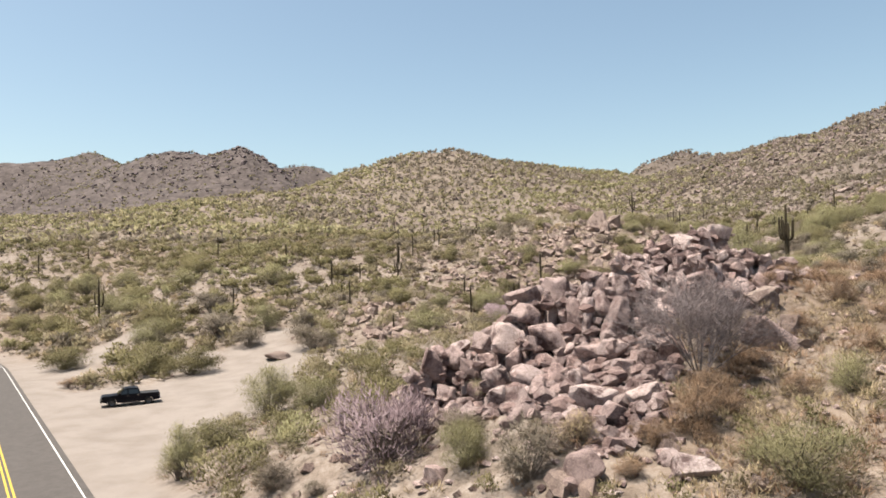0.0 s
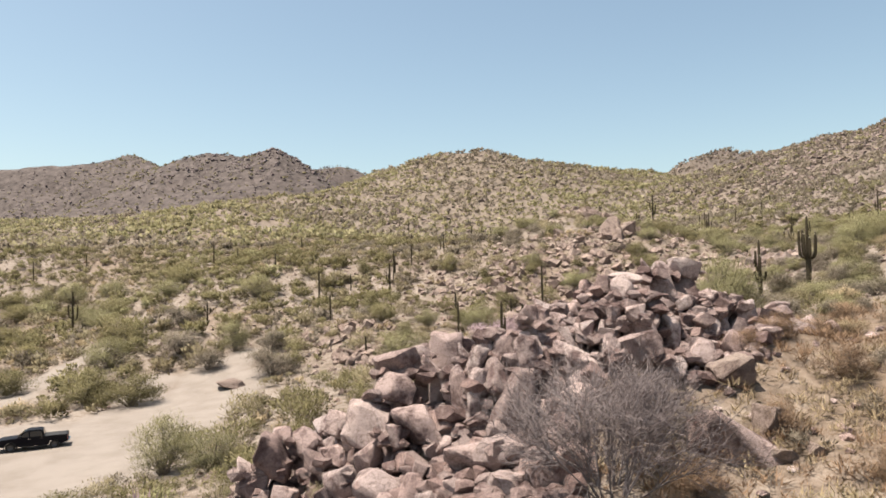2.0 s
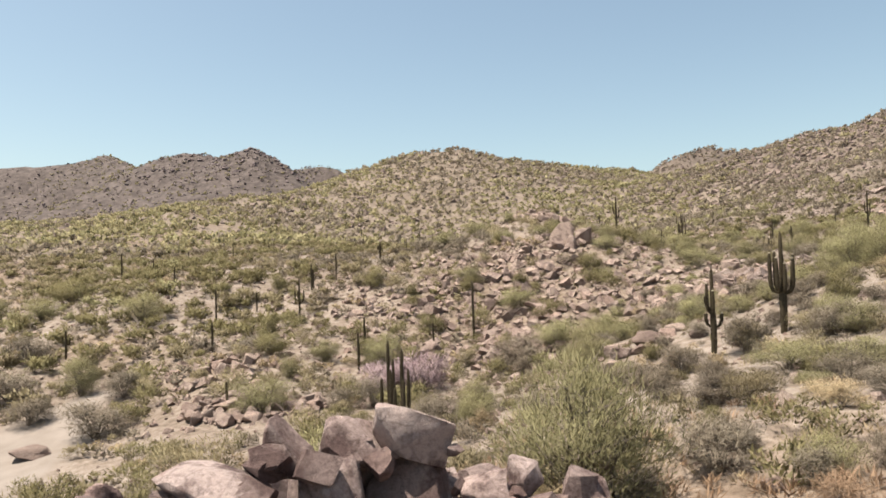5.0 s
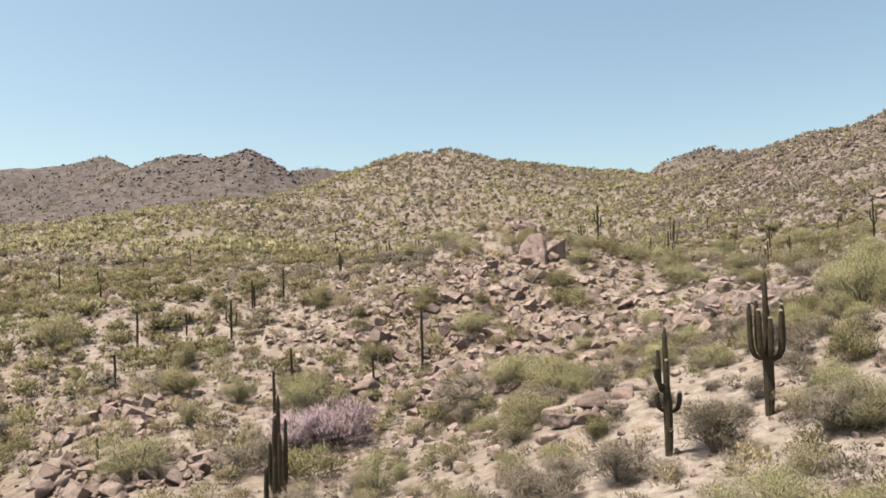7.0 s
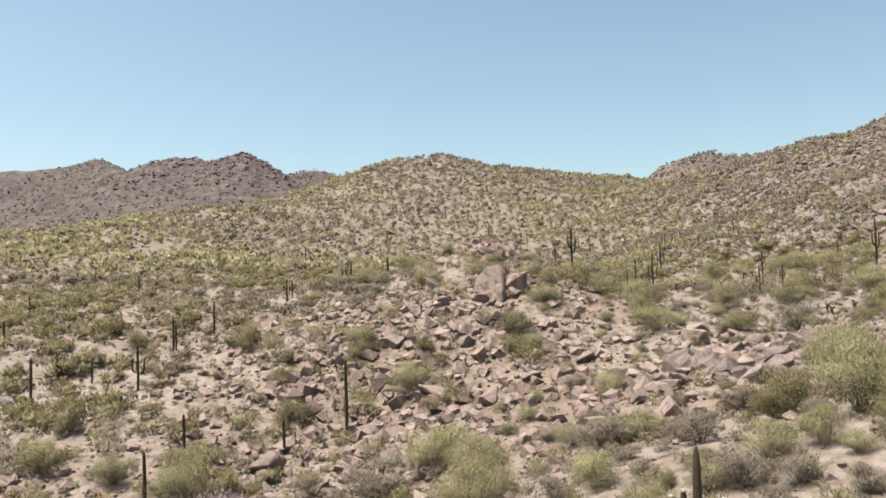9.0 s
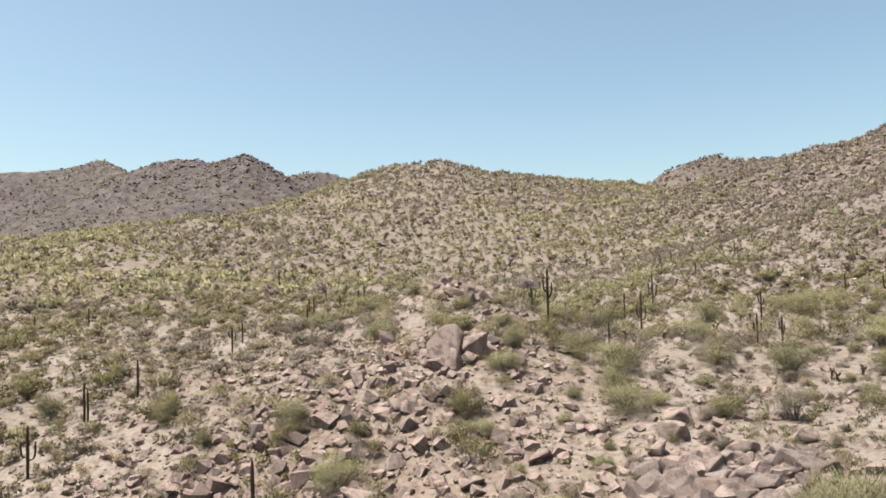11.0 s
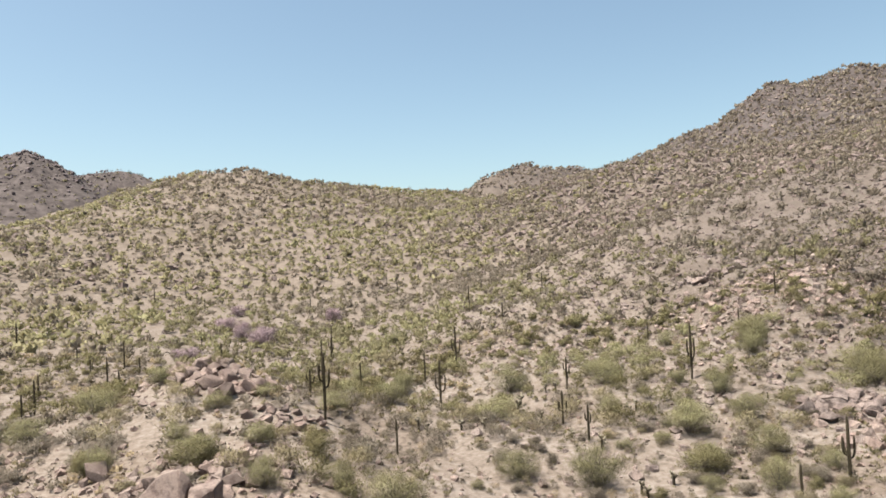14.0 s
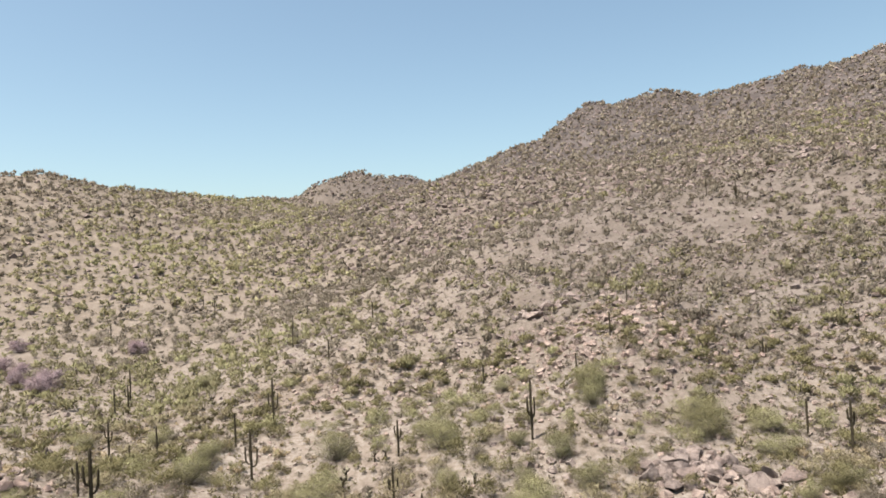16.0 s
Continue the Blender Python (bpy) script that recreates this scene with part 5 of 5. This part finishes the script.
    ("ironwood_tree", [(26.4, 314.1, 5.6, 7), (20.6, 322.9, 5.6, 7), (17.3, 267.4, 3.5, 7), (27.4, 299.9, 5.2, 5.4), (34.2, 303.3, 6.1, 6.5), (21.9, 351, 4.2, 7), (32.7, 292.7, 6.4, 7), (55, 340.9, 6.1, 6.5), (8.2, 105.4, 4, 5.6), (11.7, 107, 5, 6.8), (29, 200, 2.6, 5), (-2.4, 33.6, 4.2, 5.6)]),
    ("straw_bush", [(29.6, 56.2, 1.1, 1.9), (26.4, 37.1, 0.9, 1.3), (23.5, 43, 1, 1.9)]),
    ("thorn_bush", [(11.5, 32.1, 6.0, 5.7), (13.4, 35.4, 2.4, 2.8)]),
    ("dead_bush", [(13.9, 32.2, 1.2, 2.0)]),
    ("creosote_bush", [(-72.8, 133.8, 4.7, 6.1), (-62, 119, 3.9, 5.7), (-51.7, 98.3, 4.3, 6.5), (-37.5, 91.1, 4.9, 7.5), (-30.8, 88.4, 4.5, 7.5), (-45.7, 115.3, 5.9, 7.5), (-86, 161, 6, 7.5), (-97.7, 166.7, 5.2, 7.5), (-53.1, 155.2, 5.4, 6.8), (-61.7, 142.6, 4.8, 7.5), (-15.9, 50.7, 2.3, 5.5)]),
    ("straw_bush", [(-42.8, 86.5, 2.2, 5.4)]),
    ("dead_bush", [(-43.7, 84.1, 1.6, 2.5), (7.9, 26.9, 1.3, 1.7), (9.8, 27.6, 2.8, 2.5), (11.3, 28.5, 1, 2), (13, 31.4, 0.9, 1.7), (17.3, 34.7, 1.6, 1.9), (20.4, 37.3, 1.8, 2.4), (9.5, 27, 1.1, 2), (6.6, 25.2, 1.1, 1.3), (10.7, 25.2, 1.2, 1.7), (17.7, 38.9, 1.4, 1.9), (7.5, 27.8, 0.8, 0.9)]),
    ("palo_verde", [(-42.3, 105.7, 5, 7.5), (-27.7, 112.3, 5.5, 4.6), (-81.1, 162.9, 6, 7.1), (-14.5, 60.6, 4.9, 5.2), (-10.6, 59.4, 3.7, 4.1), (-15.7, 43.4, 4, 2.5), (1, 29.8, 2.4, 2.5), (11.5, 23.2, 2.7, 4), (16.2, 28.6, 2.1, 2.1)]),
    ("dry_shrub", [(-35.1, 110.8, 5, 6.8), (-28.3, 103.9, 3.6, 6), (-39.9, 122.7, 5, 7.2), (-17.8, 97.1, 4.7, 7.4), (-21.4, 110.1, 4.2, 5), (3.3, 27, 2.7, 3.1)]),
    ("bursage_bush", [(2.2, 37.2, 1.2, 1.4)]),
    ("dead_bush", [(14.5, 29.5, 1.1, 1.6), (18.5, 31.5, 1.2, 1.7), (21, 34, 1.3, 1.9), (23.5, 38.5, 1.2, 1.8), (24.5, 33, 1.2, 1.6), (19.5, 40.5, 1.2, 1.9), (26.5, 40, 1.2, 1.7), (22, 42.5, 1.3, 1.9), (25, 46, 1.3, 2), (28, 36, 1.1, 1.7), (11.2, 29.8, 1.5, 2.2), (27.5, 43, 1.2, 1.8)]),
    ("palo_verde", [(50.5, 94.5, 4.6, 5.4), (53, 156, 4.2, 6.5), (117.5, 194, 5, 6), (125, 180, 4.5, 7.5), (133, 175, 4, 6.5), (101.5, 172, 4, 5.5), (98, 163, 4, 5.5)]),
]
rnd = random.Random(23)
STOCK = {}
for n, (kind, (leaf, count, lobes, low, size, slim, thick, twigs, label, cat)) in enumerate(KINDS.items()):
    STOCK[kind] = []
    for v in range(6):
        if kind == "thorn_bush":
            twigs_at, sv, sf = branching(40 + v)
            STOCK[kind].append((leaf_mesh("crown", twigs_at, leaf), mesh_from("trunk", sv, sf, THORN_WOOD)))
            continue
        verts, mid = leafage(100 * n + v, count, lobes, low, size, slim)
        crown = leaf_mesh("crown", verts, leaf)
        sv, sf = sticks(100 * n + v, mid, thick, twigs)
        STOCK[kind].append((crown, mesh_from("trunk", sv, sf, BARK)))
grown = []
CACTI = [(x, y) for _, places in SAGUAROS for x, y, _ in places]
LINE = [(2, 6, 0), (24, 45, 0), (46, 88, 0), (80, 150, 0)]


def grow(kind, x, y, h, w):
    for sx, sy in CACTI:
        gap = math.hypot(x - sx, y - sy)
        if gap < .5 * w + .2:
            k = (.5 * w + .2) / max(gap, .05)
            x, y = sx + (x - sx) * k, sy + (y - sy) * k
    crown, stems = rnd.choice(STOCK[kind])
    ob = new(kind)
    tagged(ob, KINDS[kind][8], KINDS[kind][9], "desert shrubs")
    part("crown", crown, ob)
    part("trunk", stems, ob)
    ob.matrix_world = spot(x, y, .05, rnd.uniform(0, 360)) @ Matrix.Diagonal((w, w * rnd.uniform(.85, 1.1), h, 1))
    grown.append((x, y, w))


for kind, places in PLACED:
    for x, y, h, w in places:
        grow(kind, x, y, h, w)

# ---- scattered brush and stones ----
gen = np.random.RandomState(77)


def sow(inner, outer, cell, chance, bear=(-40, 60)):
    """Jittered places between two radii, thinned by chance(x, y)."""
    gx, gy = np.meshgrid(np.arange(-outer, outer, cell), np.arange(0, outer, cell))
    x, y = (gx + cell * gen.rand(*gx.shape)).ravel(), (gy + cell * gen.rand(*gx.shape)).ravel()
    r, b = np.hypot(x, y), np.degrees(np.arctan2(x, y))
    ok = (r > inner) & (r < outer) & (b > bear[0]) & (b < bear[1])
    x, y = x[ok], y[ok]
    side, _ = road_side(x, y)
    ok = (gen.rand(len(x)) < chance(x, y)) & (bare(x, y) < .3) & (side > 3)
    return x[ok], y[ok]


def off_things(x, y, clear=.42):
    ok = np.ones(len(x), bool)
    for gx, gy, gw in grown:
        ok &= np.hypot(x - gx, y - gy) > clear * gw
    d, _ = along(PILE_CREST, x, y)
    return ok & (d > 3.2) & ~in_pile(x, y) & np.all([np.hypot((x - hx) / rx, (y - hy) / ry) > .9 for hx, hy, rx, ry in HEAPS], axis=0) & ~((x > -12) & (x < 4) & (y > 87) & (y < 104))


def stamp(templates, x, y, sx, sz, sink=.0):
    """Copies of template corner arrays (n, 3, 3) at places, turned and sized; returns all corners."""
    out = []
    pick = gen.randint(0, len(templates), len(x))
    z = height(x, y)
    turn = gen.rand(len(x)) * 6.283
    for k, t in enumerate(templates):
        i = np.flatnonzero(pick == k)
        if not len(i):
            continue
        c, s = np.cos(turn[i])[:, None], np.sin(turn[i])[:, None]
        px, py, pz = t[None, :, 0], t[None, :, 1], t[None, :, 2]
        vx = (px * c - py * s) * sx[i][:, None] + x[i][:, None]
        vy = (px * s + py * c) * sx[i][:, None] + y[i][:, None]
        vz = pz * sz[i][:, None] + (z[i] - sink * sz[i])[:, None]
        cols = [vx, vy, vz]
        if t.shape[1] == 6:
            nx, ny, nz = t[None, :, 3], t[None, :, 4], t[None, :, 5]
            cols += [nx * c - ny * s, nx * s + ny * c, np.broadcast_to(nz, vx.shape)]
        out.append(np.stack(cols, -1).reshape(-1, len(cols)))
    return np.concatenate(out)


def stamp_solid(templates, x, y, sx, sz, sink=.0):
    """As stamp(), for closed shapes: corners and triangles."""
    vs, fs, o = [], [], 0
    pick = gen.randint(0, len(templates), len(x))
    for k, (v, f) in enumerate(templates):
        i = np.flatnonzero(pick == k)
        if len(i):
            vs.append(stamp([v], x[i], y[i], sx[i], sz[i], sink))
            fs.append((f[None] + (o + len(v) * np.arange(len(i)))[:, None, None]).reshape(-1, 3))
            o += len(v) * len(i)
    return np.concatenate(vs), np.concatenate(fs)


def stones(name, label, x, y, sx, sz, sink, mat=None):
    v, f = stamp_solid(stone if mat in (None, SLOPE_ROCK) else far_stone, x, y, sx, sz, sink)
    return tagged(new(name, quick_mesh(name, v, f, mat or RUBBLE)), label, "stones", kind="stuff")


def stuff(name, label, corners, mat, cat="brush"):
    me = leaf_mesh(name, corners, mat)
    return tagged(new(name, me), label, cat, kind="stuff")


# larger shrubs near the flight line stand as things of their own
x, y = sow(14, 260, 4.1, lambda x, y: .8 - .4 * rocky(x, y) + .15 * smooth(5, -40, x) - .28 * smooth(125, 190, y) * smooth(30, -10, x))
ok = off_things(x, y)
x, y = x[ok], y[ok]
lush = lattice(x / 30, y / 30 + 4) + .5 * lattice(x / 9, y / 9)
near, _ = along(LINE, x, y)
order = np.argsort(near)[:380]
mix = ("palo_verde", "creosote_bush", "bursage_bush", "bursage_bush", "dry_shrub", "dry_shrub", "dry_shrub", "dry_shrub", "straw_bush")
for i in order:
    if 7 < x[i] < 27 and 22 < y[i] < 47:
        continue
    kind = "palo_verde" if lush[i] > .55 else "dry_shrub" if lush[i] < -.75 else rnd.choice(mix)
    w = rnd.uniform(1.2, 2.6) * (1.25 if kind == "palo_verde" else 1)
    grow(kind, float(x[i]), float(y[i]), w * rnd.uniform(.6, .85), w)
rest = np.setdiff1d(np.arange(len(x)), order)
x, y, lush = x[rest], y[rest], lush[rest]
green = lush + .5 * (gen.rand(len(x)) - .5)
big = 1.9 + 2.9 * gen.rand(len(x)) ** 1.5


def crowns(seed, n, size, slim, low=.04, lobes=7):
    return [leafage(seed + k, n, lobes, low, size, slim)[0] for k in range(6)]


mid_leaf, close_leaf = crowns(900, 330, .14, .2, .0, 13), crowns(905, 950, .075, .15, .0, 18)
close = along(LINE, x, y)[0] < 70
for name, label, mat, lo, hi in (("palo_verde_scrub", "scattered yellow-green palo verde scrub", LEAF_VERDE, .55, 9), ("creosote_scrub", "scattered olive creosote scrub", LEAF_OLIVE, -.2, .55), ("dry_scrub", "scattered grey leafless scrub", LEAF_DRY, -9, -.62), ("bursage_scrub", "scattered grey-green bursage scrub", LEAF_SAGE, -.62, -.2)):
    s = (green > lo) & (green <= hi)
    for q, leaf, tail in ((s & close, close_leaf, ""), (s & ~close, mid_leaf, "_beyond")):
        stuff(name + tail, label, stamp(leaf, x[q], y[q], big[q], big[q] * .72), mat)

# low brush
fine_leaf = crowns(930, 330, .1, .17, .0, 11)
small_leaf = crowns(950, 60, .23, .32, .0, 8)
x, y = sow(12, 260, 2.0, lambda x, y: .6 + .14 * smooth(18, 0, x) * smooth(85, 100, y) - .33 * np.exp(-((x - 20) / 8) ** 2 - ((y - 36) / 14) ** 2) + .2 * lattice(x / 11, y / 11 + 2) - .15 * rocky(x, y))
ok = off_things(x, y, .3)
x, y = x[ok], y[ok]
near, _ = along(LINE, x, y)
tone = lattice(x / 13 + 5, y / 13) + 1.2 * (gen.rand(len(x)) - .5)
size = .55 + 1.05 * gen.rand(len(x)) ** 1.4
for name, label, mat, lo, hi in (("low_bursage", "low grey-green brush dotting the soil", LEAF_SAGE, -.05, .4), ("low_creosote", "low olive brush dotting the soil", LEAF_OLIVE, .4, 9), ("low_dry_brush", "low grey-brown dead brush", LEAF_DRY, -.6, -.05), ("low_straw", "low tufts of dry straw", LEAF_STRAW, -9, -.6)):
    s = (tone > lo) & (tone <= hi)
    for close, leaf, tail in ((True, fine_leaf, ""), (False, small_leaf, "_beyond")):
        q = s & ((near < 42) == close)
        stuff(name + tail, label, stamp(leaf, x[q], y[q], size[q] * 1.3, size[q]), mat)

# far hillsides
far_leaf, hill_leaf = crowns(990, 30, .34, .4, .0, 6), crowns(985, 80, .2, .3, .0, 9)
x, y = sow(255, 720, 3.4, lambda x, y: .72 - .1 * smooth(.25, .45, x / y) - .12 * rocky(x, y) + .15 * lattice(x / 40, y / 40))
tone = lattice(x / 60, y / 60) + 1.5 * (gen.rand(len(x)) - .5) + .1 - .75 * smooth(.2, .42, x / y)
size = 1.3 + 2.4 * gen.rand(len(x)) ** 1.5
close = (np.hypot(x - 50, y - 100) < 290) & (x > 0)
for name, label, mat, lo, hi in (("hillside_palo_verde", "yellow-green brush on the far hillsides", LEAF_VERDE, .8, 9), ("hillside_creosote", "olive brush on the far hillsides", LEAF_HILL, -.1, .8), ("hillside_dry_brush", "grey brush on the far hillsides", LEAF_DRY, -9, -.1)):
    s = (tone > lo) & (tone <= hi)
    for q, leaf, tail in ((s & close, hill_leaf, "_near"), (s & ~close, far_leaf, "")):
        stuff(name + tail, label, stamp(leaf, x[q], y[q], size[q] * 1.25, size[q]), mat)
# small dead tufts between the shrubs of the upper valley
tuft = crowns(975, 26, .34, .2, .0, 5)
x, y = sow(110, 330, 1.35, lambda x, y: .4 + .4 * smooth(.5, .8, x / y) + .3 * lattice(x / 14, y / 14 + 6), (4, 58))
size = (.3 + .5 * gen.rand(len(x)) ** 1.5) * (1 + .35 * smooth(.5, .8, x / y))
dead = gen.rand(len(x)) < .6
stuff("dead_tufts", "small grey dead tufts on the soil", stamp(tuft, x[dead], y[dead], size[dead] * 1.5, size[dead]), LEAF_DRY)
stuff("green_tufts", "small grey-green tufts on the soil", stamp(tuft, x[~dead], y[~dead], size[~dead] * 1.5, size[~dead]), LEAF_OLIVE)


def chips(seed, n=4):
    out = []
    for k in range(14):
        bm = split_block(seed + k, n, 0)
        bmesh.ops.rotate(bm, verts=bm.verts[:], matrix=Matrix.Rotation(rnd.uniform(.2, 3), 3, Vector((rnd.uniform(-1, 1), rnd.uniform(-1, 1), .2))))
        bm.verts.index_update()
        out.append((np.array([v.co[:] for v in bm.verts]), np.array([[v.index for v in f.verts] for f in bm.faces])))
        bm.free()
    return out


stone, far_stone = chips(300, 4), chips(330, 1)
px, py, ps = (np.array(v) for v in zip(*wedged[WEDGE_PARTS:]))
worn_stone = chips(350, 9)
rv, rf = stamp_solid(worn_stone, px, py, ps * 1.15, ps * .9, -.35)
lx, ly = -4 + 28 * gen.rand(380), 26 + 20 * gen.rand(380)
ok = in_pile(lx, ly)
lx, ly = lx[ok], ly[ok]
ls = .28 + .35 * gen.rand(len(lx)) ** 1.5
lv, lf = stamp_solid(worn_stone, lx, ly, ls * 1.2, ls, -1.3)
rv, rf = np.concatenate([rv, lv]), np.concatenate([rf, lf + len(rv)])
for x, y, z, k in chinks:
    v, f = worn_stone[rnd.randrange(len(worn_stone))]
    c, q = math.cos(k * 90), math.sin(k * 90)
    turned = np.column_stack([v[:, 0] * c - v[:, 1] * q, v[:, 0] * q + v[:, 1] * c, v[:, 2]])
    rf = np.concatenate([rf, f + len(rv)])
    rv = np.concatenate([rv, turned * k * np.array([1.25, 1, .9]) + np.array([x, y, z])])
rubble = part("rubble", quick_mesh("rubble", rv - np.array([ox, oy, oz]), rf, ROCK), outcrop)
rubble["kind"] = "stuff"
gx, gy = -5 + 31 * gen.rand(2600), 24 + 24 * gen.rand(2600)
ok = in_pile(gx, gy) | (gen.rand(2600) < .16)
gx, gy = gx[ok], gy[ok]
rv, rf = stamp_solid(worn_stone, gx, gy, .16 + .26 * gen.rand(len(gx)), .12 + .2 * gen.rand(len(gx)), -.2)
grit = part("grit", quick_mesh("grit", rv - np.array([ox, oy, oz]), rf, ROCK), outcrop)
grit["kind"] = "stuff"
x, y = sow(12, 260, .74, lambda x, y: .07 + .62 * rocky(x, y) ** 1.3 + .05 * lattice(x / 8, y / 8))
size = .18 + 1.1 * gen.rand(len(x)) ** 3.0 * (.35 + .95 * rocky(x, y))
slope = tagged(new("scree_slope"), "slope of loose angular pinkish granite stones", "rocks")
slope.location = (26, 134, at_ground(26, 134))
on = np.hypot(x - 26, y - 134) < 34
pick = np.flatnonzero(on)[np.argsort(-size[on])[:300]]
STONES = [quick_mesh("stone", v, f, RUBBLE) for v, f in stone]
for i in pick.tolist():
    b = part("stone", rnd.choice(STONES), slope)
    px, py, k = float(x[i]), float(y[i]), float(size[i])
    b.location = Vector((px, py, at_ground(px, py) + .18 * k)) - slope.location
    b.rotation_euler = (rnd.uniform(-.4, .4), rnd.uniform(-.4, .4), rnd.uniform(0, 6.28))
    b.scale = (k * rnd.uniform(1.1, 1.6), k * rnd.uniform(.9, 1.2), k * rnd.uniform(.7, 1.1))
gx, gy = sow(12, 170, .85, lambda x, y: .16 + .3 * rocky(x, y) + .12 * lattice(x / 5, y / 5 + 7))
gs = .07 + .22 * gen.rand(len(gx)) ** 2
stones("pebbles", "small pale granite pebbles on the soil", gx, gy, gs * 1.3, gs, -.1, RUBBLE)
left = np.setdiff1d(np.arange(len(x)), pick)
stones("scree", "loose angular granite stones on the slope", x[left], y[left], size[left] * 1.2, size[left], -.16)
x, y = sow(240, 720, 3.2, lambda x, y: .12 + .6 * rocky(x, y) + .62 * smooth(.2, .45, x / y) + .22 * np.maximum(0, lattice(x / 45, y / 45 + 9)))
size = .6 + 2.0 * gen.rand(len(x)) ** 2.2
close = np.hypot(x - 50, y - 100) < 300
size[close] *= .55
sx, sy = sow(150, 340, 1.9, lambda x, y: .62 * smooth(.3, .5, x / y) * (.55 + .6 * lattice(x / 17, y / 17)), (10, 60))
ss = .3 + .8 * gen.rand(len(sx)) ** 2.2
stones("slope_stones", "brown granite stones strewn between the shrubs", sx, sy, ss * 1.25, ss * 1.05, -.02, SLOPE_ROCK)
stones("valley_stones", "granite stones on the upper slopes", x[close], y[close], size[close] * 1.2, size[close] * 1.1, -.02, SLOPE_ROCK)
stones("hillside_stones", "granite blocks on the far hillsides", x[~close], y[~close], size[~close] * 1.2, size[~close], -.05, CRAG)

# the mountains behind
back_leaf = crowns(1010, 9, .7, .5, .0, 3)
x, y = sow(720, 1150, 5.4, lambda x, y: .75 + .2 * lattice(x / 50, y / 50), (6, 62))
size = 1.4 + 2.2 * gen.rand(len(x)) ** 2
stuff("mountain_brush", "grey-brown brush on the mountain behind", stamp(back_leaf, x, y, size * 1.3, size), LEAF_DRY)
x, y = sow(720, 1150, 5.2, lambda x, y: .7 + .3 * lattice(x / 60, y / 60 + 3), (6, 62))
size = .9 + 2.0 * gen.rand(len(x)) ** 2
stones("mountain_stones", "granite blocks on the mountain behind", x, y, size * 1.2, size, .0, CRAG)
crag = lambda x, y: np.exp(-((x + 345) / 90) ** 2 - ((y - 1215) / 90) ** 2) + .6 * np.exp(-((x + 480) / 110) ** 2 - ((y - 1270) / 90) ** 2)
x, y = sow(950, 1750, 7, lambda x, y: .45 + .35 * lattice(x / 90, y / 90) + .5 * crag(x, y), (-42, 0))
size = (1.0 + 2.6 * gen.rand(len(x)) ** 2.4) * (1 + .5 * crag(x, y))
stones("range_stones", "pale mauve crags of the distant range", x, y, size * 1.2, size * .9, .05, RANGE_ROCK)
x, y = sow(900, 1650, 11, lambda x, y: .6 + .4 * lattice(x / 120, y / 120 + 4) - .5 * crag(x, y), (-42, 0))
size = 1.6 + 2.6 * gen.rand(len(x)) ** 2
stuff("range_brush", "dark olive brush on the distant range", stamp(back_leaf, x, y, size * 1.4, size * .8), LEAF_HILL)

# dry grass on the knoll beside the outcrop
blade = [leafage(1030 + k, 54, 8, .0, .42, .051)[0] for k in range(5)]
x, y = sow(8, 75, .6, lambda x, y: .9 * np.exp(-((x - 19) / 9.5) ** 2 - ((y - 37) / 18) ** 2) + .8 * np.exp(-((x - 12) / 6) ** 2 - ((y - 26) / 6) ** 2) + .05, (-40, 60))
ok = ~in_pile(x, y)
x, y = x[ok], y[ok]
size = .22 + .4 * gen.rand(len(x))
brown = lattice(x / 4, y / 4) + gen.rand(len(x)) - .5 > -.05
stuff("dry_grass", "dry straw-coloured grass on the knoll", stamp(blade, x[~brown], y[~brown], size[~brown] * 1.7, size[~brown]), LEAF_STRAW, "grass")
stuff("dead_weeds", "dead brown weeds on the knoll", stamp(blade, x[brown], y[brown], size[brown] * 1.6, size[brown]), LEAF_RUST, "grass")

# the same brush goes on beside and behind the flight line
for near_by, bearings in ((lambda x, y: np.full(len(x), .6), (60, 125)), (lambda x, y: .5 * (road_side(x, y)[0] < -9), (-125, -20))):
    gx, gy = np.meshgrid(np.arange(-150, 170, 3.4), np.arange(-90, 170, 3.4))
    x, y = (gx + 3.4 * gen.rand(*gx.shape)).ravel(), (gy + 3.4 * gen.rand(*gx.shape)).ravel()
    bear = np.degrees(np.arctan2(x, y))
    side, _ = road_side(x, y)
    ok = (bear > bearings[0]) & (bear < bearings[1]) & (gen.rand(len(x)) < near_by(x, y)) & ((side > 3) | (side < -9)) & (np.hypot(x, y) > 9) & (bare(x, y) < .3) | (side < -9) & (bear < -20) & (gen.rand(len(x)) < .35)
    x, y = x[ok], y[ok]
    size = .8 + 1.6 * gen.rand(len(x)) ** 1.5
    olive = gen.rand(len(x)) < .5
    stuff("roadside_creosote", "olive brush beside the road", stamp(small_leaf, x[olive], y[olive], size[olive] * 1.2, size[olive]), LEAF_OLIVE)
    stuff("roadside_bursage", "grey-green brush beside the road", stamp(small_leaf, x[~olive], y[~olive], size[~olive] * 1.2, size[~olive]), LEAF_SAGE)
